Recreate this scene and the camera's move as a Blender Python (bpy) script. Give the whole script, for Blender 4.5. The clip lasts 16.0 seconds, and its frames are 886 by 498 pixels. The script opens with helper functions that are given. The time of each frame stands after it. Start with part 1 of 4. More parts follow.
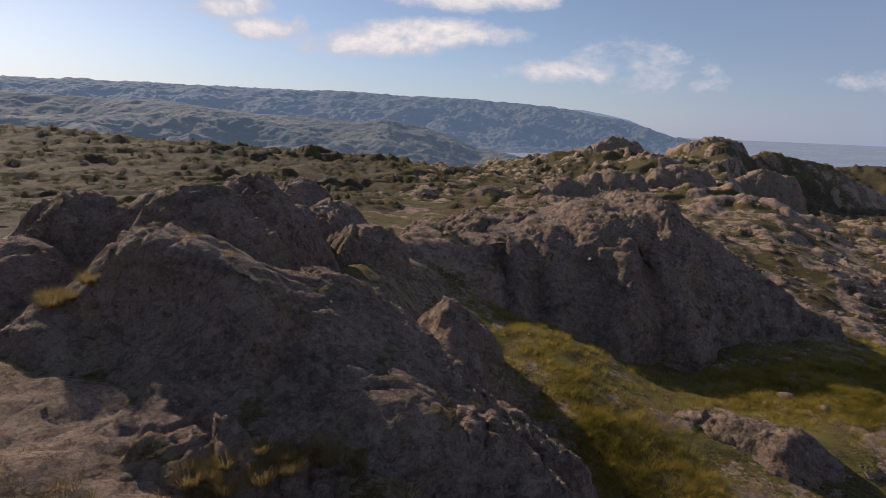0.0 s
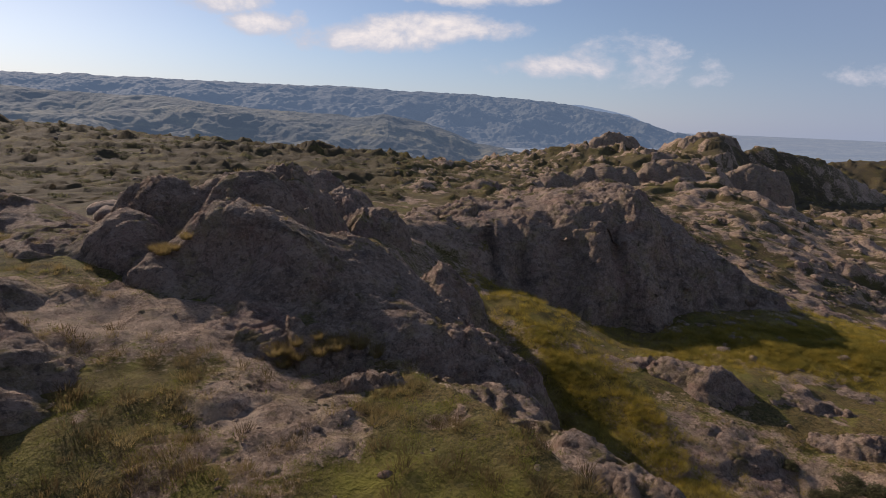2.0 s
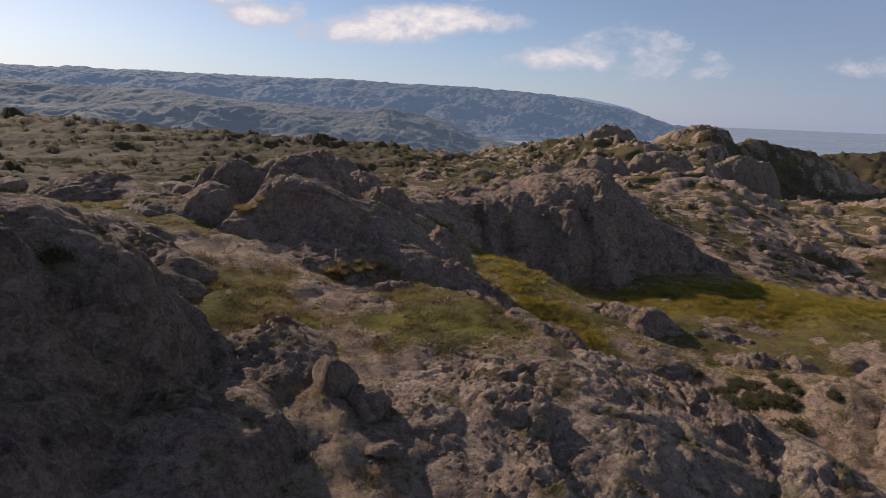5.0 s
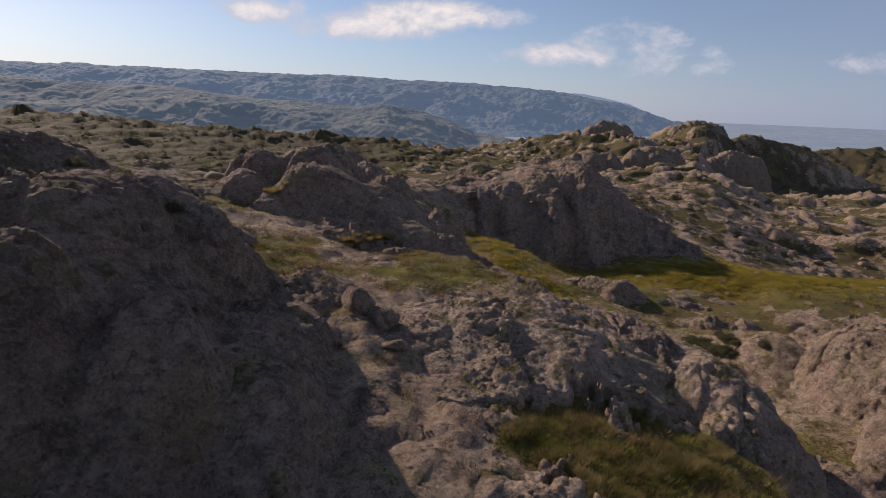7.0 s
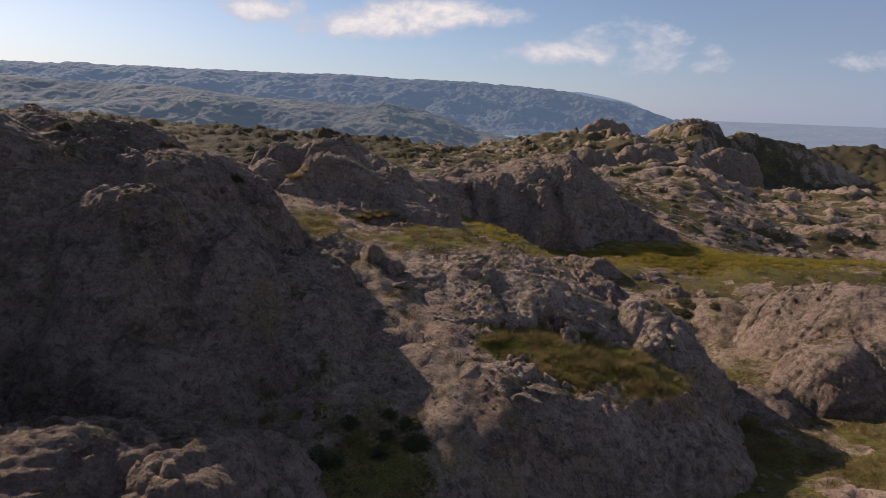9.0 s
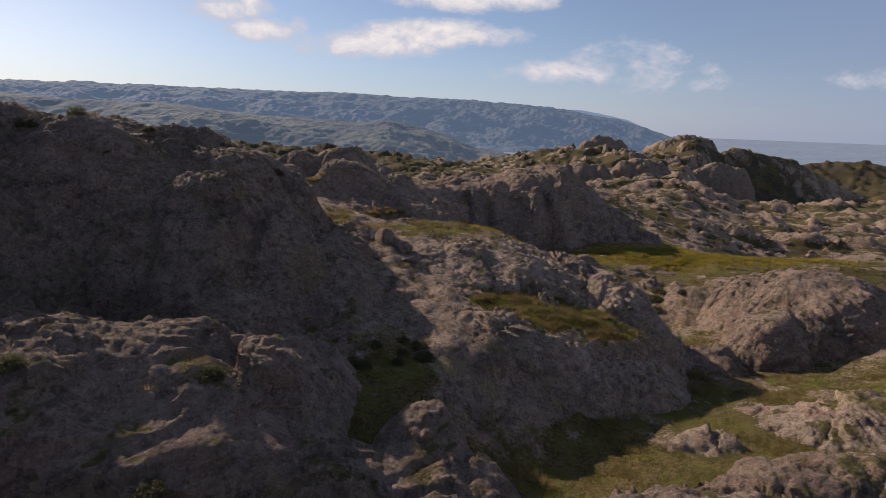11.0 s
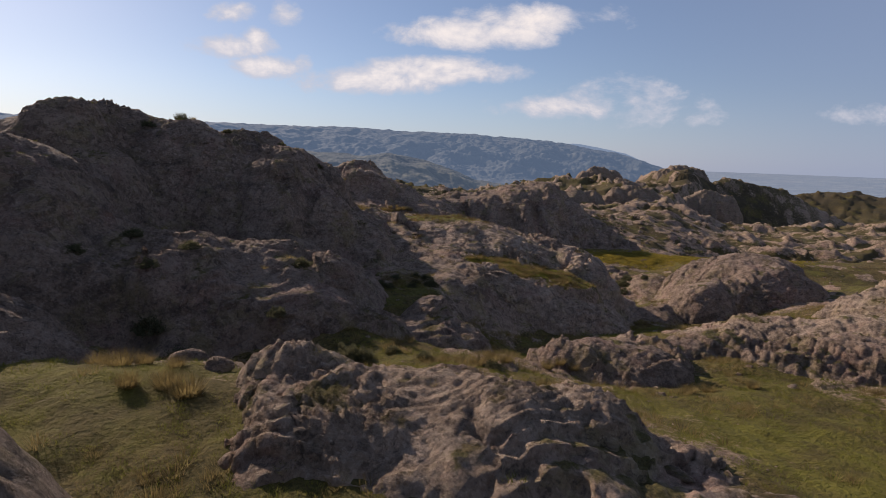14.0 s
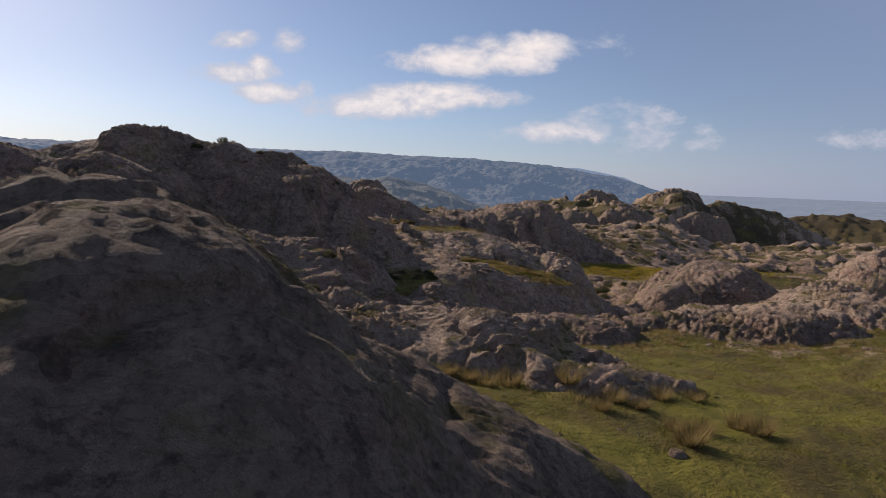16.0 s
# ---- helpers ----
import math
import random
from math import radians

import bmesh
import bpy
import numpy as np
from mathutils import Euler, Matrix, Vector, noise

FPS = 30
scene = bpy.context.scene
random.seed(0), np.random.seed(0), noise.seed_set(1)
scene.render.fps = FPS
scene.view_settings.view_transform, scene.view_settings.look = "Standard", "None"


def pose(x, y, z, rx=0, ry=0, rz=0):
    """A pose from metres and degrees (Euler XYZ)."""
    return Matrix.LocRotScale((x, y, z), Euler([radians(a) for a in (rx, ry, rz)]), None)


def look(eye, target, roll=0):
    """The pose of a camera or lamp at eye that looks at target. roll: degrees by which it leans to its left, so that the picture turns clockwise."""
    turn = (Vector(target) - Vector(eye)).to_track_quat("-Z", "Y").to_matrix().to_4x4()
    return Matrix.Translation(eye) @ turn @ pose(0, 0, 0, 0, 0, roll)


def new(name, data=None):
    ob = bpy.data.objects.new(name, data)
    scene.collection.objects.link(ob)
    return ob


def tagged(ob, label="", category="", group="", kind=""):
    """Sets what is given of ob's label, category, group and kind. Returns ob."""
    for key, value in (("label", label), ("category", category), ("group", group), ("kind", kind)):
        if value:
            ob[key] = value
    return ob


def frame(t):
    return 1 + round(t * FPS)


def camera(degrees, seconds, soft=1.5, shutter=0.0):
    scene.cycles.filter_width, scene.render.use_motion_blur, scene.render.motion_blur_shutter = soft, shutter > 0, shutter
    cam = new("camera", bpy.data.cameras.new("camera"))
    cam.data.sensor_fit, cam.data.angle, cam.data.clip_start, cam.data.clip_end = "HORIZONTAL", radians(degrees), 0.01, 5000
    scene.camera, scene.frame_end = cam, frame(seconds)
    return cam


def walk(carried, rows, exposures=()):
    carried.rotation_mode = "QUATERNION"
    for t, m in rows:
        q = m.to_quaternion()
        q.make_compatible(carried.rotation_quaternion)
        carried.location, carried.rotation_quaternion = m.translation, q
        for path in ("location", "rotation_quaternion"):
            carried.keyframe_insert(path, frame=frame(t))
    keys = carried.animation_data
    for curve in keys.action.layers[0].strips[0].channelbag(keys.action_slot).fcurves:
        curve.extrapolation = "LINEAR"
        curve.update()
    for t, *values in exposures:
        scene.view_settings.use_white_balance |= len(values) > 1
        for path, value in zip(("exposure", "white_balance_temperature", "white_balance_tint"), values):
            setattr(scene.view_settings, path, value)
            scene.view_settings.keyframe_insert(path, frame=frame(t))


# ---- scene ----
cam = camera(79.6, 16.0, soft=0.8)
METRES, EYE, TILT, LEAN, TURN = 60.0, 18.0, -13.0, -1.7, 0.0
ROWS = [
    (0.0, 0.0, 0.0, 0.0, 0.0, 0.0, -0.0),
    (0.5, 0.0009, -0.0299, -0.0058, -0.03, -0.14, -0.0),
    (1.0, 0.0023, -0.0628, -0.0119, -0.03, -0.28, 0.03),
    (1.5, 0.0037, -0.0932, -0.0173, -0.05, -0.4, 0.03),
    (2.0, 0.0054, -0.1265, -0.0236, -0.05, -0.49, 0.03),
    (2.5, 0.0068, -0.1573, -0.0299, -0.05, -0.59, 0.0),
    (3.0, 0.0077, -0.1895, -0.0368, -0.05, -0.72, 0.0),
    (3.5, 0.008, -0.2185, -0.0427, -0.07, -0.85, 0.01),
    (4.0, 0.008, -0.2497, -0.0486, -0.06, -0.96, 0.03),
    (6.5, 0.0128, -0.3933, -0.0797, -0.06, -1.57, 0.13),
    (7.0, 0.0143, -0.4238, -0.0863, -0.05, -1.62, 0.15),
    (7.5, 0.016, -0.4519, -0.0924, -0.03, -1.7, 0.17),
    (8.0, 0.0174, -0.483, -0.1002, -0.02, -1.71, 0.21),
    (8.5, 0.018, -0.5119, -0.1076, -0.02, -1.73, 0.22),
    (9.0, 0.0184, -0.5423, -0.1167, -0.0, -1.74, 0.24),
    (11.5, 0.0177, -0.6873, -0.1655, 0.02, 0.7, 0.28),
    (12.0, 0.0179, -0.718, -0.1786, 0.03, 1.27, 0.28),
    (12.5, 0.0177, -0.7461, -0.1918, 0.05, 1.82, 0.29),
    (13.0, 0.0176, -0.7764, -0.2072, 0.07, 2.44, 0.29),
    (13.5, 0.0176, -0.8042, -0.2216, 0.09, 2.99, 0.28),
    (14.0, 0.0174, -0.8345, -0.2367, 0.11, 3.56, 0.25),
    (14.5, 0.0177, -0.8632, -0.2463, 0.08, 4.14, 0.24),
    (15.0, 0.0179, -0.8947, -0.2561, 0.08, 4.77, 0.22),
    (15.5, 0.0185, -0.9242, -0.2649, 0.09, 5.4, 0.22),
    (16.0, 0.0195, -0.9561, -0.277, 0.12, 6.09, 0.22),
]
walk(cam, [(t, pose(0, 0, EYE, TILT, LEAN, TURN) @ pose(METRES * x, METRES * y, METRES * z, 90 + pitch, roll, yaw)) for t, x, y, z, yaw, pitch, roll in ROWS],
     exposures=[(0.0, 0.06, 6650, 18), (16.0, 0.06, 6650, 18)])

# ---- light ----
SUN_AZ, SUN_EL = -44.0, 27.0          # degrees clockwise from +y, and above the horizon
sun_data = bpy.data.lights.new("sun", "SUN")
sun_data.energy, sun_data.angle, sun_data.color = 5.0, radians(0.55), (1.0, 0.88, 0.72)
sun = new("sun", sun_data)
sun_way = Vector((math.sin(radians(SUN_AZ)) * math.cos(radians(SUN_EL)), math.cos(radians(SUN_AZ)) * math.cos(radians(SUN_EL)), math.sin(radians(SUN_EL))))
sun.matrix_world = look(sun_way * 200, (0, 0, 0))


class Nodes:
    """Short hand for building node trees."""

    def __init__(self, tree):
        self.tree = tree
        tree.nodes.clear()

    def add(self, kind, **inputs):
        node = self.tree.nodes.new(kind)
        for key, value in inputs.items():
            self.put(node, key, value)
        return node

    def put(self, node, key, value):
        slot = node.inputs[int(key[1:])] if key[0] == "i" and key[1:].isdigit() else node.inputs[key.replace("_", " ")]
        if isinstance(value, bpy.types.NodeSocket):
            self.tree.links.new(value, slot)
        else:
            slot.default_value = value

    def maths(self, op, a, b=0.0, c=0.0, clamp=False):
        node = self.tree.nodes.new("ShaderNodeMath")
        node.operation, node.use_clamp = op, clamp
        for i, v in enumerate((a, b, c)):
            self.put(node, f"i{i}", v)
        return node.outputs[0]

    def step(self, value, lo, hi):
        node = self.tree.nodes.new("ShaderNodeMapRange")
        node.interpolation_type = "SMOOTHSTEP"
        for i, v in enumerate((value, lo, hi, 0.0, 1.0)):
            self.put(node, f"i{i}", v)
        return node.outputs[0]

    def noise(self, vector, scale, detail=4.0, rough=0.55, warp=0.0):
        node = self.add("ShaderNodeTexNoise", Vector=vector, Scale=scale, Detail=detail, Roughness=rough, Distortion=warp)
        return node.outputs["Fac"]

    def mix(self, factor, a, b, blend="MIX"):
        node = self.tree.nodes.new("ShaderNodeMix")
        node.data_type, node.blend_type = "RGBA", blend
        for i, v in ((0, factor), (6, a), (7, b)):
            self.put(node, f"i{i}", v)
        return node.outputs[2]

    def bump(self, height, strength, distance, normal=None):
        node = self.add("ShaderNodeBump", Height=height, Strength=strength, Distance=distance)
        if normal is not None:
            self.put(node, "Normal", normal)
        return node.outputs["Normal"]


def rgb(r, g, b):
    return (r, g, b, 1.0)


world = bpy.data.worlds.new("sky")
scene.world = world
world.use_nodes = True
n = Nodes(world.node_tree)
sky = n.add("ShaderNodeTexSky")
sky.sky_type, sky.sun_disc = "NISHITA", False
sky.sun_elevation, sky.sun_rotation = radians(SUN_EL), radians(SUN_AZ)
sky.altitude, sky.air_density, sky.dust_density, sky.ozone_density = 900, 1.0, 0.7, 3.0
split = n.add("ShaderNodeSeparateXYZ", Vector=n.add("ShaderNodeTexCoord").outputs["Generated"])
ahead = n.maths("MAXIMUM", split.outputs[1], 0.05)
su, sv = n.maths("DIVIDE", split.outputs[0], ahead), n.maths("DIVIDE", split.outputs[2], ahead)
flat = n.add("ShaderNodeCombineXYZ", X=su, Y=n.maths("MULTIPLY", sv, 1.6)).outputs[0]
billow = n.noise(flat, 9.0, 8.0, 0.62, 0.3)
wisp = n.noise(flat, 34.0, 5.0, 0.6)
# each cloud: across, up, half width, half height, thickness
CLOUDS = [(-0.376, 0.251, 0.046, 0.018, 0.75), (-0.287, 0.250, 0.030, 0.022, 0.7), (-0.382, 0.192, 0.075, 0.020, 1.0), (-0.345, 0.207, 0.026, 0.022, 0.9), (-0.329, 0.159, 0.062, 0.020, 1.0),
          (-0.257, 0.166, 0.018, 0.018, 0.6), (0.045, 0.225, 0.135, 0.026, 1.1), (0.150, 0.252, 0.120, 0.024, 1.0), (-0.130, 0.140, 0.120, 0.024, 1.05), (-0.010, 0.160, 0.130, 0.024, 1.1),
          (0.291, 0.258, 0.045, 0.022, 0.55), (0.170, 0.100, 0.095, 0.020, 0.80), (0.330, 0.112, 0.120, 0.038, 0.45), (0.485, 0.092, 0.050, 0.018, 0.55), (0.782, 0.105, 0.080, 0.020, 0.7)]
cover = -0.9
for cu, cv, wu, wv, thick in CLOUDS:
    a = n.maths("DIVIDE", n.maths("SUBTRACT", su, cu), wu)
    b = n.maths("DIVIDE", n.maths("SUBTRACT", sv, cv), wv)
    r2 = n.maths("ADD", n.maths("MULTIPLY", a, a), n.maths("MULTIPLY", b, b))
    cover = n.maths("MAXIMUM", cover, n.maths("MULTIPLY", n.maths("SUBTRACT", 1.0, n.maths("MULTIPLY", r2, 0.62)), thick))
dense = n.maths("ADD", n.maths("ADD", cover, n.maths("MULTIPLY", n.maths("SUBTRACT", billow, 0.52), 2.6)), n.maths("MULTIPLY", n.maths("SUBTRACT", wisp, 0.5), 0.7))
mask = n.maths("MULTIPLY", n.step(dense, -0.02, 0.75), n.step(split.outputs[1], 0.05, 0.3))
cloud_tint = n.mix(n.step(dense, 0.4, 1.3), rgb(6.4, 6.8, 7.6), rgb(11.0, 10.4, 9.6))
hazy = n.mix(n.maths("ADD", 0.16, n.maths("MULTIPLY", n.step(sv, 0.16, -0.03), 0.5)), sky.outputs[0], rgb(4.3, 5.2, 7.0))
hazy = n.mix(n.maths("MULTIPLY", n.step(su, 0.10, 0.90), 0.5), hazy, rgb(2.8, 3.7, 5.5))
tone = n.mix(n.maths("MULTIPLY", mask, 0.9), hazy, cloud_tint)
back = n.add("ShaderNodeBackground", Color=tone, Strength=0.084)
n.tree.links.new(back.outputs[0], n.add("ShaderNodeOutputWorld").inputs["Surface"])


# ---- materials ----
def material(name):
    m = bpy.data.materials.new(name)
    m.use_nodes = True
    return m, Nodes(m.node_tree)


def finish(n, colour, rough, normal=None, gloss=0.25):
    p = n.add("ShaderNodeBsdfPrincipled", Base_Color=colour, Roughness=rough)
    n.put(p, "Specular IOR Level", gloss)
    if normal is not None:
        n.put(p, "Normal", normal)
    n.tree.links.new(p.outputs[0], n.add("ShaderNodeOutputMaterial").inputs["Surface"])


def rock_look(n, where, tint=(1.0, 1.0, 1.0)):
    """Colour and relief of weathered granite with lichen, in metres of where."""
    def stone(r, g, b):
        return rgb(r * tint[0], g * tint[1], b * tint[2])

    beds = n.add("ShaderNodeMapping", Vector=where, Scale=(1.0, 1.0, 2.0), Rotation=(0.10, -0.16, 0.3)).outputs[0]
    broad, mid, fine = n.noise(where, 0.22, 4), n.noise(beds, 0.8, 6, 0.62, 0.5), n.noise(where, 9.0, 7, 0.65)
    c = n.mix(n.step(broad, 0.32, 0.68), stone(0.215, 0.160, 0.118), stone(0.300, 0.230, 0.175))
    c = n.mix(n.step(mid, 0.44, 0.66), c, stone(0.350, 0.272, 0.212))
    c = n.mix(n.maths("MULTIPLY", n.step(n.noise(beds, 0.30, 6, 0.62, 0.8), 0.50, 0.66), 0.72), c, stone(0.078, 0.062, 0.053))
    c = n.mix(n.maths("MULTIPLY", n.step(n.noise(where, 0.36, 5, 0.62), 0.52, 0.66), 0.6), c, stone(0.285, 0.182, 0.150))
    c = n.mix(n.maths("MULTIPLY", n.step(fine, 0.53, 0.64), 0.42), c, stone(0.47, 0.385, 0.30))
    c = n.mix(n.maths("MULTIPLY", n.step(fine, 0.46, 0.37), 0.52), c, stone(0.085, 0.065, 0.052))
    spots = n.noise(where, 3.0, 5, 0.7)
    c = n.mix(n.maths("MULTIPLY", n.step(n.noise(where, 0.55, 6, 0.68), 0.50, 0.64), 0.62), c, stone(0.262, 0.222, 0.112))
    c = n.mix(n.maths("MULTIPLY", n.step(spots, 0.46, 0.36), 0.65), c, stone(0.070, 0.058, 0.048))
    c = n.mix(n.maths("MULTIPLY", n.step(spots, 0.57, 0.66), 0.5), c, stone(0.41, 0.34, 0.275))
    cracks = n.add("ShaderNodeTexVoronoi", Vector=n.mix(0.2, beds, n.add("ShaderNodeTexNoise", Vector=where, Scale=1.2, Detail=3.0).outputs["Color"], "LINEAR_LIGHT"), Scale=0.42)
    cracks.feature = "DISTANCE_TO_EDGE"
    crack = n.step(cracks.outputs["Distance"], 0.0, 0.06)
    c = n.mix(n.maths("MULTIPLY", n.maths("SUBTRACT", 1.0, crack), 0.15), c, stone(0.045, 0.038, 0.032))
    chips = n.add("ShaderNodeTexVoronoi", Vector=n.mix(0.3, where, n.add("ShaderNodeTexNoise", Vector=where, Scale=2.0, Detail=3.0).outputs["Color"], "LINEAR_LIGHT"), Scale=2.8)
    shade = n.add("ShaderNodeSeparateXYZ", Vector=chips.outputs["Color"]).outputs[0]
    shattered = n.step(n.noise(where, 0.5, 4, 0.6), 0.34, 0.54)
    c = n.mix(n.maths("MULTIPLY", n.maths("MULTIPLY", n.step(shade, 0.55, 0.95), shattered), 0.28), c, stone(0.46, 0.375, 0.295))
    c = n.mix(n.maths("MULTIPLY", n.maths("MULTIPLY", n.step(shade, 0.40, 0.05), shattered), 0.34), c, stone(0.090, 0.070, 0.055))
    grit = n.add("ShaderNodeTexVoronoi", Vector=n.mix(0.25, where, n.add("ShaderNodeTexNoise", Vector=where, Scale=5.0, Detail=3.0).outputs["Color"], "LINEAR_LIGHT"), Scale=9.0)
    speck = n.add("ShaderNodeSeparateXYZ", Vector=grit.outputs["Color"]).outputs[1]
    c = n.mix(n.maths("MULTIPLY", n.step(speck, 0.70, 0.80), 0.14), c, stone(0.50, 0.42, 0.345))
    c = n.mix(n.maths("MULTIPLY", n.step(speck, 0.22, 0.14), 0.20), c, stone(0.075, 0.060, 0.050))
    fine = n.maths("ADD", fine, n.maths("ADD", n.maths("MULTIPLY", n.maths("MULTIPLY", shade, shattered), 0.26), n.maths("MULTIPLY", speck, 0.06)))
    relief = n.bump(crack, 0.25, 0.08, n.bump(n.noise(where, 1.9, 9, 0.72, 0.5), 1.0, 0.46, n.bump(fine, 1.0, 0.15)))
    return c, relief


def grass_look(n, where):
    """Colour and relief of dry highland turf, in metres of where."""
    broad, mid, fine = n.noise(where, 0.13, 4), n.noise(where, 0.8, 5, 0.6), n.noise(where, 5.0, 6, 0.65)
    c = n.mix(n.step(broad, 0.36, 0.64), rgb(0.088, 0.072, 0.022), rgb(0.150, 0.102, 0.040))
    c = n.mix(n.maths("MULTIPLY", n.step(mid, 0.45, 0.70), 0.8), c, rgb(0.165, 0.124, 0.048))
    c = n.mix(n.maths("MULTIPLY", n.step(mid, 0.46, 0.30), 0.6), c, rgb(0.045, 0.052, 0.018))
    c = n.mix(n.maths("MULTIPLY", n.step(fine, 0.52, 0.40), 0.7), c, rgb(0.028, 0.028, 0.012))
    c = n.mix(n.maths("MULTIPLY", n.step(n.noise(where, 2.2, 5, 0.65), 0.54, 0.66), 0.6), c, rgb(0.180, 0.136, 0.056))
    mats = n.step(n.noise(where, 0.42, 5, 0.62), 0.50, 0.60)
    c = n.mix(n.maths("MULTIPLY", mats, 0.6), c, rgb(0.140, 0.132, 0.026))
    c = n.mix(n.maths("MULTIPLY", n.step(n.noise(where, 1.7, 4, 0.6), 0.56, 0.66), 0.65), c, rgb(0.085, 0.056, 0.028))
    grain = n.noise(where, 15.0, 4, 0.7)
    c = n.mix(n.maths("MULTIPLY", n.step(grain, 0.50, 0.38), 0.6), c, rgb(0.026, 0.024, 0.010))
    c = n.mix(n.maths("MULTIPLY", n.step(grain, 0.54, 0.66), 0.5), c, rgb(0.225, 0.175, 0.074))
    relief = n.bump(fine, 1.0, 0.26, n.bump(mid, 0.6, 0.35))
    return c, relief


def rock_material(name, tint=(1.0, 1.0, 1.0)):
    m, n = material(name)
    where = n.add("ShaderNodeTexCoord").outputs["Object"]
    c, relief = rock_look(n, where, tint)
    turf, turf_relief = grass_look(n, where)
    up = n.add("ShaderNodeSeparateXYZ", Vector=n.add("ShaderNodeNewGeometry").outputs["Normal"]).outputs[2]
    flat = n.maths("ADD", up, n.maths("MULTIPLY", n.maths("SUBTRACT", n.noise(where, 0.55, 5, 0.6), 0.5), 1.5))
    grown = n.maths("MULTIPLY", n.step(flat, 0.97, 1.12), 0.9)
    finish(n, n.mix(grown, c, turf), 0.92, relief)
    return m


def ground_material():
    m, n = material("turf_and_rock")
    where = n.add("ShaderNodeTexCoord").outputs["Object"]
    c, relief = rock_look(n, where, (1.20, 1.11, 1.07))
    turf, turf_relief = grass_look(n, where)
    lush = n.add("ShaderNodeAttribute")
    lush.attribute_name = "lush"
    turf = n.mix(n.maths("MULTIPLY", lush.outputs["Fac"], 0.85), turf, n.mix(n.step(n.noise(where, 0.32, 6, 0.66), 0.40, 0.62), rgb(0.088, 0.070, 0.022), n.mix(n.noise(where, 1.6, 5), rgb(0.110, 0.104, 0.016), rgb(0.190, 0.170, 0.030))))
    gold = n.add("ShaderNodeAttribute")
    gold.attribute_name = "gold"
    turf = n.mix(n.maths("MULTIPLY", gold.outputs["Fac"], n.maths("MULTIPLY", 0.9, n.maths("ADD", 0.25, n.step(n.noise(where, 0.35, 5, 0.6), 0.38, 0.6)), clamp=True)), turf, n.mix(n.noise(where, 1.0, 4), rgb(0.180, 0.144, 0.026), rgb(0.300, 0.228, 0.048)))
    heath_and_shade = n.add("ShaderNodeAttribute")
    heath_and_shade.attribute_name = "heath_and_shade"
    # dark heath patches; the same mask paints shade on the far hill's side
    brush_and_shade = n.maths("MULTIPLY", n.step(n.noise(where, 0.075, 9, 0.70, 0.6), 0.34, 0.52), heath_and_shade.outputs["Fac"])
    turf = n.mix(n.maths("MULTIPLY", brush_and_shade, 0.92), turf, n.mix(n.noise(where, 0.5, 5), rgb(0.034, 0.028, 0.020), rgb(0.076, 0.057, 0.032)))
    bare = n.add("ShaderNodeAttribute")
    bare.attribute_name = "bare"
    ragged = n.maths("ADD", n.maths("MULTIPLY", n.maths("SUBTRACT", n.noise(where, 0.7, 6, 0.7), 0.5), 1.3), n.maths("MULTIPLY", n.maths("SUBTRACT", n.noise(where, 5.0, 5, 0.65), 0.5), 0.9))
    edge = n.maths("ADD", bare.outputs["Fac"], ragged)
    stony = n.step(edge, 0.36, 0.66)
    near = n.add("ShaderNodeAttribute")
    near.attribute_name = "sand"
    sandy = n.mix(n.maths("MULTIPLY", n.step(n.noise(where, 0.6, 5, 0.6), 0.44, 0.60), near.outputs["Fac"]), c, n.mix(0.65, c, rgb(0.42, 0.325, 0.245)))
    mixed = n.mix(stony, turf, sandy)
    blend = n.add("ShaderNodeMix", i0=stony)
    blend.data_type = "VECTOR"
    n.put(blend, "i0", stony), n.put(blend, "i4", turf_relief), n.put(blend, "i5", relief)
    finish(n, mixed, 0.95, blend.outputs[1], 0.15)
    return m


def blade_material(name, low, high):
    m, n = material(name)
    pick = n.add("ShaderNodeNewGeometry").outputs["Random Per Island"]
    patch = n.noise(n.add("ShaderNodeTexCoord").outputs["Object"], 0.55, 4, 0.6)
    c = n.mix(n.maths("ADD", n.maths("MULTIPLY", pick, 0.5), n.maths("MULTIPLY", n.step(patch, 0.34, 0.66), 0.5)), low, high)
    p = n.add("ShaderNodeBsdfPrincipled", Base_Color=c, Roughness=0.8)
    n.put(p, "Specular IOR Level", 0.15)
    both = n.add("ShaderNodeMixShader", i0=0.5, i1=p.outputs[0], i2=n.add("ShaderNodeBsdfTranslucent", Color=c).outputs[0])
    n.tree.links.new(both.outputs[0], n.add("ShaderNodeOutputMaterial").inputs["Surface"])
    return m


def far_material(name, leaf, open_land, haze_tint, glow):
    """Far land as a backdrop: a faint bluish emission stands in for kilometres of haze."""
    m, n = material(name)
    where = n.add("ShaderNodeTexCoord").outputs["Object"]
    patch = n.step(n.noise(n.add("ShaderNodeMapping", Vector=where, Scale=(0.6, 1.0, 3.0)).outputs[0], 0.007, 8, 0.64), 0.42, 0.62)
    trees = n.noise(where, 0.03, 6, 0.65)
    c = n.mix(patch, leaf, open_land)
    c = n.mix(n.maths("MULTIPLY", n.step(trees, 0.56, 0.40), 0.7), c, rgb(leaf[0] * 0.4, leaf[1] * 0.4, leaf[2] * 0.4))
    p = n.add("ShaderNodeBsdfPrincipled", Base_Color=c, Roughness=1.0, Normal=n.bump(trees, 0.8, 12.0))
    n.put(p, "Emission Color", haze_tint), n.put(p, "Emission Strength", glow)
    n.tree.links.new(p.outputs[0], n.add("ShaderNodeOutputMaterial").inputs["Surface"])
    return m


